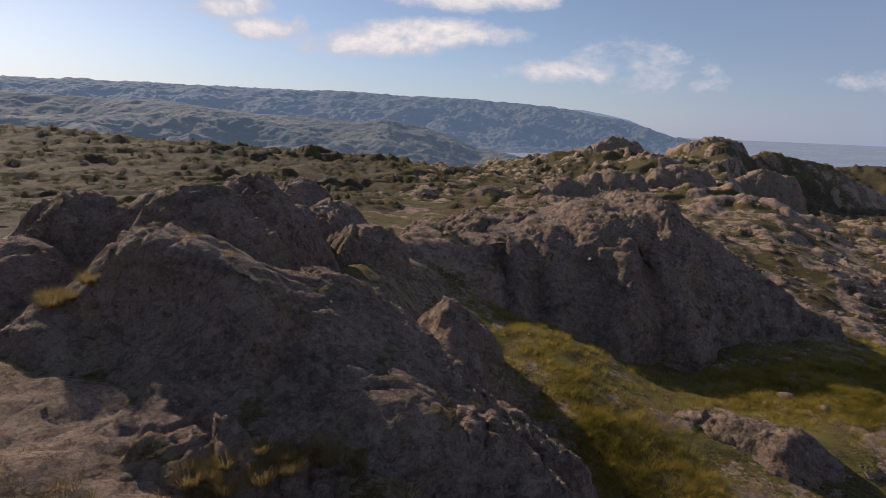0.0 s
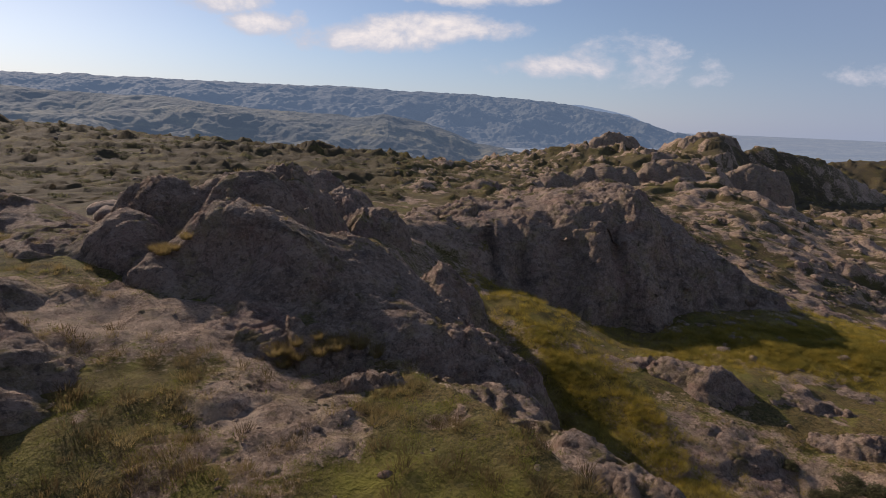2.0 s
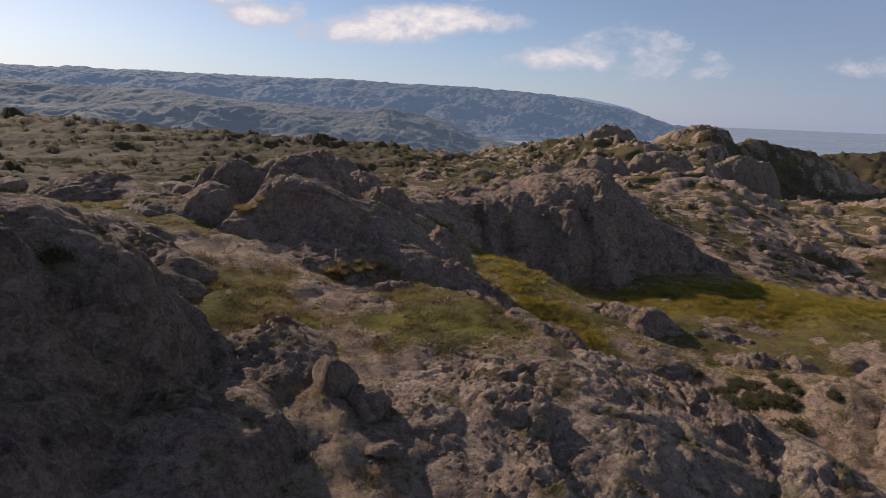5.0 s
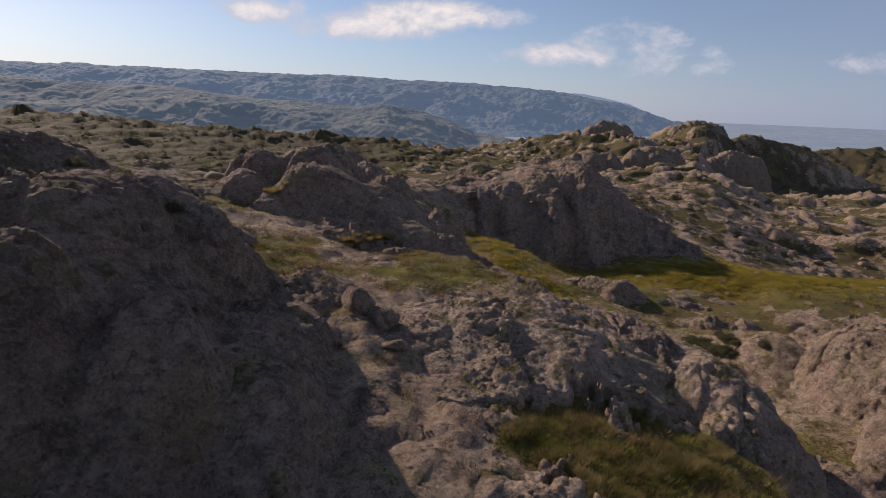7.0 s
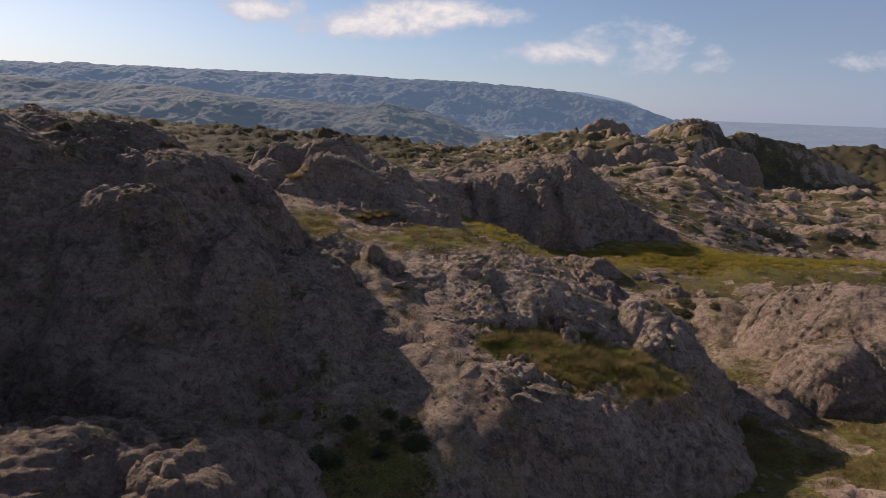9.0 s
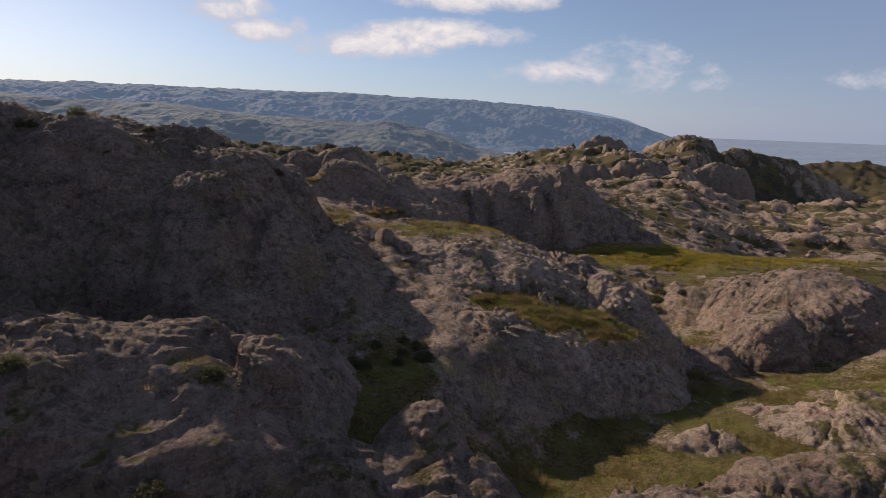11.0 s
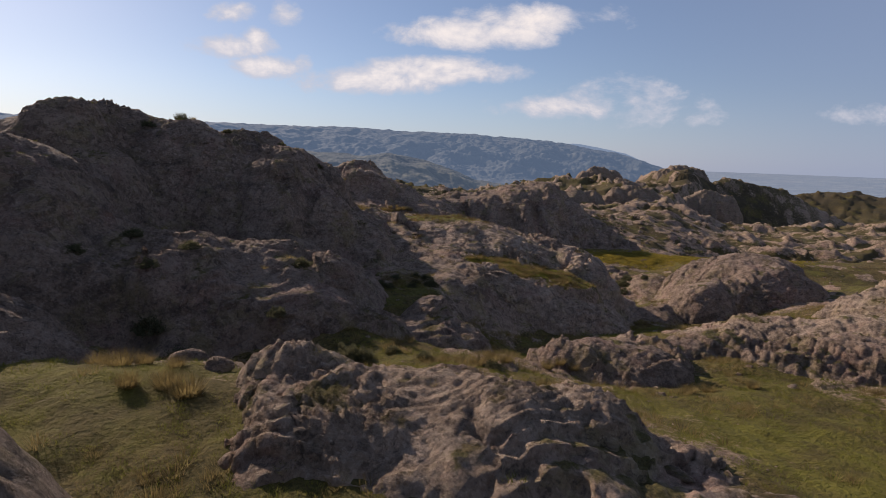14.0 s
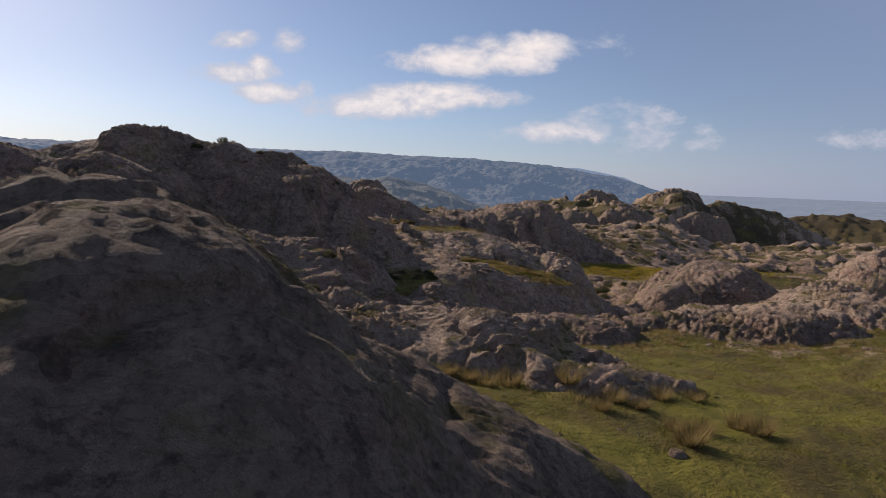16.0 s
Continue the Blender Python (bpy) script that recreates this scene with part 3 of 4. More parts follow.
def outcrop(label, domes, res=0.16, rough=1.0, seed=0.0, blend=0.6, stone=None):
    """A granite outcrop of several rounded masses grown together, with joints, ledges and pits, rooted in the ground."""
    xs0 = min(d.p[0] - 1.6 * max(d.p[3:5]) for d in domes)
    xs1 = max(d.p[0] + 1.6 * max(d.p[3:5]) for d in domes)
    ys0 = min(d.p[1] - 1.6 * max(d.p[3:5]) for d in domes)
    ys1 = max(d.p[1] + 1.6 * max(d.p[3:5]) for d in domes)
    x, y = np.meshgrid(np.arange(xs0, xs1, res), np.arange(ys0, ys1, res))
    wx = x + 0.9 * fbm(x * 0.22, y * 0.22, seed + 4.0, 2) + rough * 0.16 * fbm(x * 1.1, y * 1.1, seed + 2.0, 2)
    wy = y + 0.9 * fbm(x * 0.22, y * 0.22, seed + 14.0, 2) + rough * 0.16 * fbm(x * 1.1, y * 1.1, seed + 12.0, 2)
    z = plain = blend_max([d.height(wx, wy) for d in domes], blend) - 0.25
    z = z + 0.36 * fbm(x * 0.17, y * 0.17, seed, 3, 0.45) + rough * 0.05 * fbm(x * 0.7, y * 0.7, seed + 1, 4, 0.6)
    broken = 0.25 + 0.75 * smooth(fbm(x * 0.2, y * 0.2, seed + 61, 2), -0.2, 0.35)
    for size, amount in ((5.2, 0.32), (2.6, 0.16), (1.05, 0.095), (0.45, 0.075), (0.24, 0.052)):
        level, rim = facets(x, y, size, seed + size)
        z = z + rough * broken * amount * level - rough * broken * 0.12 * amount * (1 - smooth(rim, 0.0, 0.2))
    z = z + rough * 0.050 * (ridged(x * 2.6, y * 2.6, seed + 71, 2, 0.6) - 0.6)
    # sheets of rock break off in uneven ledges
    lift = 0.8 + 0.5 * fbm(x * 0.12, y * 0.12, seed + 41, 2)
    tilt = z + 0.10 * x - 0.06 * y + 0.5 * fbm(x * 0.3, y * 0.3, seed + 44, 3)
    part_up = (tilt / lift) % 1.0
    z = z + rough * 0.34 * lift * (smooth(part_up, 0.62, 0.92) - part_up) * smooth(fbm(x * 0.15, y * 0.15, seed + 47, 2), -0.25, 0.25)
    # solution pits
    z = z - rough * 0.12 * smooth(fbm(x * 0.8, y * 0.8, seed + 51, 2), 0.42, 0.60)
    # joints: long clefts along two directions
    for turn, gap in ((28 + 9 * seed, 3.1), (108 + 7 * seed, 4.3)):
        c, s = math.cos(radians(turn)), math.sin(radians(turn))
        along = (x * c + y * s) + 0.9 * fbm(x * 0.3, y * 0.3, seed + 20, 2)
        cell = np.abs((along / gap) % 1.0 - 0.5) * gap
        z = z - 0.20 * np.exp(-(cell / 0.18) ** 2) * smooth(fbm(x * 0.18, y * 0.18, seed + 31 + turn, 2), -0.05, 0.3)
    # hollows are worn smooth
    worn = 0.0
    fall = smooth(np.gradient(plain, res, axis=0), 0.2, 0.6)
    for hx, hy, hz, hw, hh, depth in HOLLOWS:
        worn = np.maximum(worn, np.exp(-((x - hx) / (1.3 * hw)) ** 2 - ((plain - hz) / (1.5 * hh)) ** 2 - ((y - hy) / 4.5) ** 4))
    z = z + (plain - z) * 0.9 * smooth(worn, 0.05, 0.6)
    # slopes are carved sideways so that steep faces bulge and undercut
    gy, gx = np.gradient(z, res)
    steep = np.sqrt(gx * gx + gy * gy + 1)
    bulge = (0.26 * fbm(x * 0.32, y * 0.32, z * 0.40 + seed, 3, 0.5) + rough * 0.045 * ridged(x * 1.3, y * 1.3, z * 1.6 + seed, 3)) * smooth(steep, 1.05, 1.8) * (1 - smooth(worn, 0.05, 0.6))
    px, py, pz = x - bulge * gx / steep, y - bulge * gy / steep, z + bulge / steep
    for hx, hy, hz, hw, hh, depth in HOLLOWS:
        py = py + depth * np.exp(-((x - hx) / hw) ** 2 - ((plain - hz) / hh) ** 2 - ((y - hy) / 4.0) ** 4) * fall
    soil = land(px, py)
    pz = pz + (np.minimum(pz, soil - 0.25) - pz) * pocket(px, py)
    keep = blend_max([d.height(x, y) for d in domes], blend) > land(x, y) - 3.0
    cx, cy = float(x[keep].mean()), float(y[keep].mean())
    cz = float(soil[keep].mean())
    verts = np.stack([px - cx, py - cy, pz - cz], -1).reshape(-1, 3)
    whole_cells = keep[:-1, :-1] & keep[1:, :-1] & keep[:-1, 1:] & keep[1:, 1:]
    proud = (pz > soil)[:-1, :-1]
    owner = one_piece_each(np.where(whole_cells, np.argmax([d.height(x, y) for d in domes], axis=0)[:-1, :-1], -1), proud)
    owner = owner.ravel()
    faces = grid_faces(*x.shape)[owner >= 0]
    owner = owner[owner >= 0]
    if (pz > soil + 0.2).sum() < 400 and seed >= 20:
        return None
    thing = tagged(new("rock_outcrop"), label, "rock outcrop", group="granite outcrops")
    thing.location = (cx, cy, cz)
    whole = vertex_normals(verts, faces)
    for k in range(owner.max() + 1):
        mine = faces[owner == k]
        if not len(mine):
            continue
        used = np.unique(mine)
        index = np.zeros(len(verts), np.int64)
        index[used] = np.arange(len(used))
        me = mesh_of("rock_mass", verts[used], index[mine])
        me.normals_split_custom_set_from_vertices(whole[used])
        me.materials.append(stone)
        new("rock_mass", me).parent = thing
    return thing


def vertex_normals(verts, faces):
    """Smooth normals over the whole outcrop, so that its masses meet without a seam."""
    a, b, c, d = (verts[faces[:, k]] for k in range(4))
    n = np.cross(c - a, d - b)
    out = np.zeros_like(verts)
    for k in range(4):
        np.add.at(out, faces[:, k], n)
    size = np.linalg.norm(out, axis=1)
    out[size > 0] /= size[size > 0][:, None]
    out[size == 0] = (0, 0, 1)
    return out


# terrain domes begin
def rock_masses():
    yield "grey granite whaleback with a hollowed face beside the turf terrace", 0.95, 0.0, [
        Dome(-9.67, 18.55, 14.67, 3.8, 2.89, 3.78, 2.6, north=0.01), Dome(-7.4, 17.7, 13.6, 3.2, 3.5, 3.3, 2.4), Dome(-5.01, 20.21, 12.5, 5.68, 4.39, 2.87, 2.1, east=-0.14, north=0.01), Dome(-1.58, 17.98, 10.07, 4.85, 4.59, 2.76, 2.2, east=-0.2),
        Dome(2.55, 17.6, 8.11, 4.16, 4.6, 4.24, 2.1, east=-0.15), Dome(0.74, 26.59, 8.77, 2.99, 5.6, 4, 2, north=0.06), Dome(-8.4, 14.0, 10.5, 6.2, 3.3, 0.9, 2.2, -8, east=-0.1), Dome(-2.06, 15.65, 9.95, 4.54, 2.22, 1.9, 2.6, -14, north=0.01), Dome(-12.42, 17.06, 12.01, 2.38, 1.8, 1.21, 2.4), Dome(2.49, 13.56, 8.1, 3.02, 2.41, 1.59, 2.4, -20)]
    yield "dark craggy granite ridge with a sheer streaked face above the gully", 1.5, 1.0, [
        Dome(-15.73, 23.13, 15.05, 2.96, 3, 3.21, 2.8), Dome(-11.28, 23.68, 15.48, 3.58, 3.48, 3.25, 2.6), Dome(-10.16, 28.6, 14.9, 3.56, 4.61, 4.23, 2.6),
        Dome(-9.78, 33.31, 13.15, 3.1, 4.28, 5.2, 2.5), Dome(-5.21, 36.46, 11.22, 3.25, 4.64, 3.9, 2.2), Dome(-11.75, 43.7, 13.74, 3.3, 4.93, 4.94, 2.6, north=-0.01), Dome(-8.05, 41.06, 12.35, 3.39, 4.98, 4.03, 2.4)]
    yield "low weathered granite hump beside a sandy path", 0.8, 2.0, [Dome(-20.33, 19.85, 12.68, 4.44, 3.91, 2.09, 2.2), Dome(-15.46, 19.36, 13.61, 2.93, 2.39, 2.29, 2.2), Dome(-26.67, 24.08, 13.34, 5.97, 4.47, 1.61, 2.2, north=-0.03), Dome(-17.01, 14.38, 11.14, 4.4, 2.39, 1.01, 2)]
    yield "dark flat-topped granite boulders at the edge of the grass", 0.8, 16.0, [Dome(-14.84, 8.22, 11.99, 3.46, 1.93, 1.46, 2.4, -10), Dome(-13.19, 5.55, 11.39, 3, 1.49, 1.21, 2.4, -12), Dome(-18.6, 2.6, 13, 4, 2.8, 2, 2.4), Dome(-19.97, 10.65, 13.13, 4.14, 3.17, 1.32, 2.4, north=0.01)]
    yield "massive granite bluff with a ribbed dark face and pale top", 1.4, 3.0, [
        Dome(0.4, 51.0, 8.7, 6.4, 11.6, 6.4, 3.2, north=0.02), Dome(5.4, 53.4, 9.3, 6.6, 13.0, 7.0, 3.4, north=0.04), Dome(10.6, 53.8, 9.9, 6.8, 12.6, 7.6, 3.4, north=0.03), Dome(15.8, 54.0, 11.3, 6.4, 13.2, 8.0, 3.2, north=0.02),
        Dome(20.8, 55.2, 12.0, 5.8, 14.2, 8.6, 3, north=0.05), Dome(26.6, 55.6, 9.0, 5.5, 12.4, 6.8, 3, east=-0.42, north=0.12), Dome(32, 53, 4.8, 5.2, 9, 5, 2.8, east=-0.5, north=0.1), Dome(37, 50, 1.4, 5, 6, 3, 2.2, east=-0.4)]
    yield "low granite slabs stepping down into the grassy gully", 1.0, 4.0, [
        Dome(18.42, 27.57, 2.5, 4.93, 2.78, 2.28, 2.2, -25), Dome(25.64, 25.76, 0.91, 4.98, 2.79, 1.61, 2.2, -15), Dome(30.92, 27.33, 0.12, 3.4, 2.39, 1.6, 2.4), Dome(17, 22, 0.6, 4.6, 2.6, 1.4, 2.2, -20), Dome(27, 20.49, 0.8, 5, 2.6, 1.4, 2.2, -25)]
    yield "rough granite rim along the edge of the turf terrace", 1.3, 5.0, [
        Dome(-0.91, 10.59, 9.33, 3.11, 1.59, 1.02, 2.8, -6), Dome(2.61, 9.25, 8.95, 3.2, 2.3, 2, 3.2, -38), Dome(5.39, 5.72, 9.33, 2.5, 3.8, 2.2, 3.2, 38), Dome(8.09, 1.52, 8.69, 2.75, 4.4, 2.42, 3.2, 34), Dome(11.13, -1.1, 8.57, 2.81, 3.6, 2.59, 2.8, 28)]
    yield "broad bare granite slab with grass growing in its hollows", 0.85, 6.0, [
        Dome(2.15, -1.33, 9.64, 4.36, 2.96, 0.34, 2.2, north=0.05), Dome(2.04, -8.67, 8.09, 3.62, 4.57, 1.04, 2.2, north=0.05), Dome(4.53, -12.35, 8.03, 3.35, 2.98, 2.21, 2.4),
        Dome(14, -3.98, 7.85, 2.84, 4.32, 2.25, 3.4, 12, east=-0.2, north=0.01), Dome(11.94, -9.49, 5.81, 5.51, 5.06, 1.22, 2.6, east=-0.44, north=0.05), Dome(7.96, -12.55, 6.28, 3.2, 2.8, 2.2, 2.5, east=-0.2)]
    yield "great dark granite hill with smooth overhanging flanks", 0.9, 7.0, [
        Dome(-18.78, -10.55, 18.32, 5.37, 4.24, 3.1, 2.2, north=0.01), Dome(-15.44, -6.26, 17.91, 4.14, 4.28, 3.41, 2.4, north=0.02), Dome(-11.92, -7.72, 16.72, 3.6, 3.43, 3.83, 2.5, north=-0.01), Dome(-24.16, -15.71, 19.16, 2.97, 2.9, 2.41, 2.6, north=0.02), Dome(-23.11, -11.95, 19.35, 2.56, 3.73, 2.38, 2.4, -45, north=0.01), Dome(-27.04, -13.74, 18.27, 6.05, 6.17, 3.18, 2.2, north=-0.02),
        Dome(-31.98, -20.94, 17.24, 7.01, 7.05, 3.58, 2.2), Dome(-21.16, -5.07, 18, 4.97, 5.11, 2.95, 2.2, north=-0.02),
        Dome(-20.44, -18.21, 15.6, 2.52, 5.49, 3.55, 2.2, north=-0.01), Dome(-11.51, -12.17, 15.33, 2.9, 4.07, 3.88, 2.6), Dome(-8.47, -10.08, 13.15, 2.4, 4.5, 3.24, 2.6, 10), Dome(-6.18, -6.99, 11.57, 2.89, 5.67, 2.55, 2.3, north=0.01), Dome(-10.62, -15.66, 10.51, 4.32, 2.5, 2.14, 2.4), Dome(-6.2, -0.64, 10.87, 3.31, 3.31, 1.21, 2.2), Dome(-11.89, -3.42, 16.05, 3.65, 3.54, 3.77, 2.4), Dome(-9.11, -3.69, 14.83, 2.3, 3.85, 3.67, 2.4, north=-0.01), Dome(-4.47, -9.92, 9.54, 2.55, 5.59, 1.52, 2.2, 10)]
    yield "lower granite shelf with grass tufts on its ledges", 0.9, 8.0, [
        Dome(-14.26, -24.78, 12.15, 5.41, 4.47, 2.68, 2.6, north=-0.03), Dome(-8.54, -22.66, 11, 4.69, 4.21, 2.47, 2.6, north=0), Dome(-5.51, -20.68, 9.78, 3.48, 3.72, 3.09, 2.6, north=0.01), Dome(-20.28, -25.89, 16.27, 5.02, 4.8, 3.59, 2.4), Dome(-17.5, -29, 12.6, 4.4, 3.6, 3.2, 2.6), Dome(-11.5, -27.6, 10.2, 4.4, 2.2, 1.8, 2.4), Dome(-6.6, -26.41, 9.19, 4, 2.4, 1.6, 2.4), Dome(-2.6, -25.6, 8, 2.6, 3, 1.8, 2.2), Dome(-10.5, -30.4, 7.4, 1.6, 1.2, 1, 2.2), Dome(-5.6, -29.6, 7, 1.4, 1.1, 0.9, 2.2)]
    yield "small rounded granite knob at the mouth of a cleft", 0.7, 9.0, [Dome(0.7, -22.4, 7.9, 2.2, 2.4, 2.4, 2.4), Dome(1.5, -24.6, 7.0, 2.4, 2.8, 1.6, 2.2), Dome(-0.6, -24.8, 7.1, 2.0, 2.2, 1.4, 2.2), Dome(-1.12, -18.03, 7.28, 2.38, 2.97, 1.62, 2.2)]
    yield "pale granite hillocks beyond the gully", 1.05, 10.0, [
        Dome(27.54, -2.02, 5.05, 4.35, 3.54, 3.16, 2.5), Dome(34.08, 3.81, 6.71, 5.05, 6.17, 1.81, 2.2, north=0.02), Dome(20.6, -4.34, 2.77, 2.99, 2.98, 1.61, 2.2), Dome(36.32, 13.43, 3.91, 5.79, 4.12, 2.21, 2.2, north=0.02)]
    yield "broad pinkish granite slope above the meadow", 1.1, 11.0, [
        Dome(35.77, -14.06, 7.55, 6.31, 5.18, 3.25, 2.1, north=-0.01), Dome(22.58, -17.98, 5.69, 5.92, 3.73, 1.54, 2.2, -15, north=-0.01), Dome(41, -12.6, 10.2, 4.6, 4.4, 2.8, 2.3), Dome(34, -23, 7.8, 9.99, 5.4, 2.2, 2.1, -12), Dome(48, -20, 10.8, 8, 8, 2.6, 2.2), Dome(14.16, -18.81, 4.49, 3.59, 2.18, 1.01, 2.2)]
    yield "low knobbly granite outcrop on the meadow's edge", 1.1, 12.0, [Dome(17.36, -23.11, 6.61, 3.62, 1.96, 1.34, 2.2, -15, north=0.01), Dome(12.84, -24.15, 6.02, 3.84, 2.16, 1.15, 2.2, 10), Dome(10.15, -26.42, 7.11, 3.35, 2.25, 1.29, 2.2, -10), Dome(22.87, -26.83, 7.46, 4.25, 2.03, 0.97, 2.2, -15, north=0.01)]
    yield "rough pitted granite outcrop standing in the meadow", 1.0, 13.0, [
        Dome(-2.42, -38.5, 9.75, 2.6, 3.0, 1.28, 2.8, 8, north=0.08), Dome(1.0, -39.1, 9.75, 3.0, 3.0, 1.28, 3.0, -6, north=0.11), Dome(3.78, -39.9, 9.65, 2.9, 2.8, 1.39, 2.8, 10, north=0.09), Dome(6.53, -40.4, 8.72, 3.3, 2.5, 1, 2.6, -14, north=0.08), Dome(-2.9, -37.0, 10.1, 1.3, 1.0, 0.9, 3.0, 24), Dome(9.4, -41.8, 8.35, 2.7, 1.6, 0.9, 2.4, -14), Dome(5.6, -42.5, 8.95, 3.2, 1.7, 0.9, 2.6, -12), Dome(1.4, -41.9, 9.4, 3.2, 1.9, 1.0, 2.6, -8), Dome(-1.8, -40.9, 9.6, 2.4, 1.8, 1.0, 2.6, 12)]
    yield "steep dark granite shoulder over the meadow", 0.4, 14.0, [
        Dome(-4.86, -51.12, 14.98, 8.29, 4.01, 3.02, 2.1, -47.4, north=-0.01), Dome(-0.48, -50.64, 11.68, 1.7, 3.49, 2.41, 2.1, -15.1), Dome(2.2, -49.9, 10.9, 3.0, 2.7, 0.55, 4, -10, east=-0.46, north=-0.22), Dome(-13, -52.5, 15, 6, 5.4, 3.4, 2.1), Dome(-16, -60, 15, 7, 7, 3, 2.1)]
    for k, (x, y, z, rx, ry, drop) in enumerate([(162, 505, 13.5, 17, 12, 12), (194, 388, 16.5, 14, 12, 7), (12, 128, 4.4, 7, 5, 4.5), (34, 150, 5.0, 8, 5, 4.5), (62, 131, 3.6, 6, 5, 5), (76, 128, 3.0, 6, 4, 4), (63, 200, 4.5, 9, 6, 4.5),
                                                   (-12, 106, 4.6, 6, 5, 4), (95, 215, 6.0, 9, 7, 5), (120, 300, 6.5, 12, 8, 6), (28, 98, 3.6, 6, 4, 3.4), (52, 100, 2.8, 5, 4, 3.4), (150, 250, 2.5, 12, 9, 7)]):
        yield "craggy grey granite outcrop on the far hillside", 2.4, 20.0 + k, [Dome(x, y, z, rx, ry, drop, 2.6, 15 * k), Dome(x + 0.9 * rx, y + 2, z - 0.25 * drop, 0.7 * rx, ry, drop, 2.4, 11 * k), Dome(x - 0.8 * rx, y - 1, z - 0.4 * drop, 0.7 * rx, 0.8 * ry, drop, 2.4)]
    yield "dark granite knoll beside a patch of green turf", 0.9, 15.0, [Dome(-14.4, -36, 11.4, 3.4, 3.4, 2.2, 2.2), Dome(-28, -34, 15, 8, 8, 3.4, 2.2), Dome(-20, -38.5, 12.4, 5, 5, 2.6, 2.2)]
# terrain domes end


# ---- far ranges ----
def build_range(name, label, line, depth, mat, relief, seed):
    """A far mountain side whose crest follows a few places (across, ahead, height)."""
    line = np.array(line, float)
    along = np.linspace(0, len(line) - 1, 1000)
    crest = np.stack([np.interp(along, np.arange(len(line)), line[:, k]) for k in range(3)], -1)
    s = np.linspace(0, 1, 190)[:, None] ** 1.15
    x = crest[None, :, 0] * (1 - s * depth)
    y = crest[None, :, 1] * (1 - s * depth)
    far = np.hypot(line[:, 0], line[:, 1]).min()
    z = (crest[None, :, 2] + 80) * (1 - s) ** 1.15 - 80 + relief * (0.2 + np.sin(s * math.pi)) * fbm(x * 0.0045, y * 0.0045, seed, 5, 0.55) + 0.12 * relief * fbm(x * 0.02, y * 0.02, seed + 3, 3)
    # knolls, crags and single crowns
    within = smooth(s, 0.0, 0.06)
    z = z + within * (0.05 * relief * (ridged(x * 0.007, y * 0.007, seed + 9, 3, 0.5) - 0.7) + far * 0.0011 * np.clip(fbm(x * 0.03, y * 0.03, seed + 5, 3, 0.6), -0.1, None) + far * 0.0008 * np.clip(fbm(x * 0.085, y * 0.085, seed + 7, 2, 0.6), -0.1, None))
    back = np.stack([x[0] * 1.06, y[0] * 1.06, np.full_like(x[0], -90.0)], -1)
    verts = np.concatenate([back[None], np.stack([x, y, z], -1)]).reshape(-1, 3)
    me = mesh_of(name, verts, grid_faces(191, 1000)[:, ::-1])
    me.materials.append(mat)
    return tagged(new(name, me), label, "mountain range", kind="structure")


ground = build_ground()
for label, rough, seed, domes in rock_masses():
    # slab, slope, meadow outcrop: sunlight in tint; far crags, shoulder: shade in tint
    outcrop(label, domes, 0.5 if seed >= 20 else 0.2 if seed == 3.0 else 0.14 if seed in (1.0, 4.0, 10.0, 11.0, 2.0, 16.0) else 0.105, rough, seed, stone=LIT_GRANITE if seed in (6.0, 11.0, 13.0) else SHADED_GRANITE if seed >= 20 or seed == 14.0 else GRANITE)

# blue haze over these ranges is emission in their materials
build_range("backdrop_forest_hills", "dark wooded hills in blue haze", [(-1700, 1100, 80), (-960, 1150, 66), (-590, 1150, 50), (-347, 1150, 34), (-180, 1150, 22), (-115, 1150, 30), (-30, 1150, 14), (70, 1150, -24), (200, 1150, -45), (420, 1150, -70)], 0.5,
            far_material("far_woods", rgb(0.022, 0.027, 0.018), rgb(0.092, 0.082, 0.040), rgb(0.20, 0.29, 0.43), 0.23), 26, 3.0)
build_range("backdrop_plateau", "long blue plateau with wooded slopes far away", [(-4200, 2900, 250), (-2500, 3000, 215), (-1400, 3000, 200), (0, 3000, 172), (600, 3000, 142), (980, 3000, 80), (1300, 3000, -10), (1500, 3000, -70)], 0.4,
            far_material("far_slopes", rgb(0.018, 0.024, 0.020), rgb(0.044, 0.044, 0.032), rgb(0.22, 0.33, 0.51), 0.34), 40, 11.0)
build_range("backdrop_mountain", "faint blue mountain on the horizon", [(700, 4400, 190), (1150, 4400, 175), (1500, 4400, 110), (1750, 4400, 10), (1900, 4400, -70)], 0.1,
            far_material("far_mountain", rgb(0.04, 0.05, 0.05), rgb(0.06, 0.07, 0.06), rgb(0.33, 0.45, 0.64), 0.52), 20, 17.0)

# ---- loose rocks and plants ----
bpy.context.view_layer.update()
GRAPH = bpy.context.evaluated_depsgraph_get()
DOWN = Vector((0, 0, -1))


def drop_to(x, y):
    """The surface under (x, y): place, normal and the thing that it belongs to."""
    hit, place, normal, _, ob, _ = scene.ray_cast(GRAPH, Vector((x, y, 60.0)), DOWN)
    return (place, normal, ob.name) if hit else (Vector((x, y, 0)), Vector((0, 0, 1)), "")


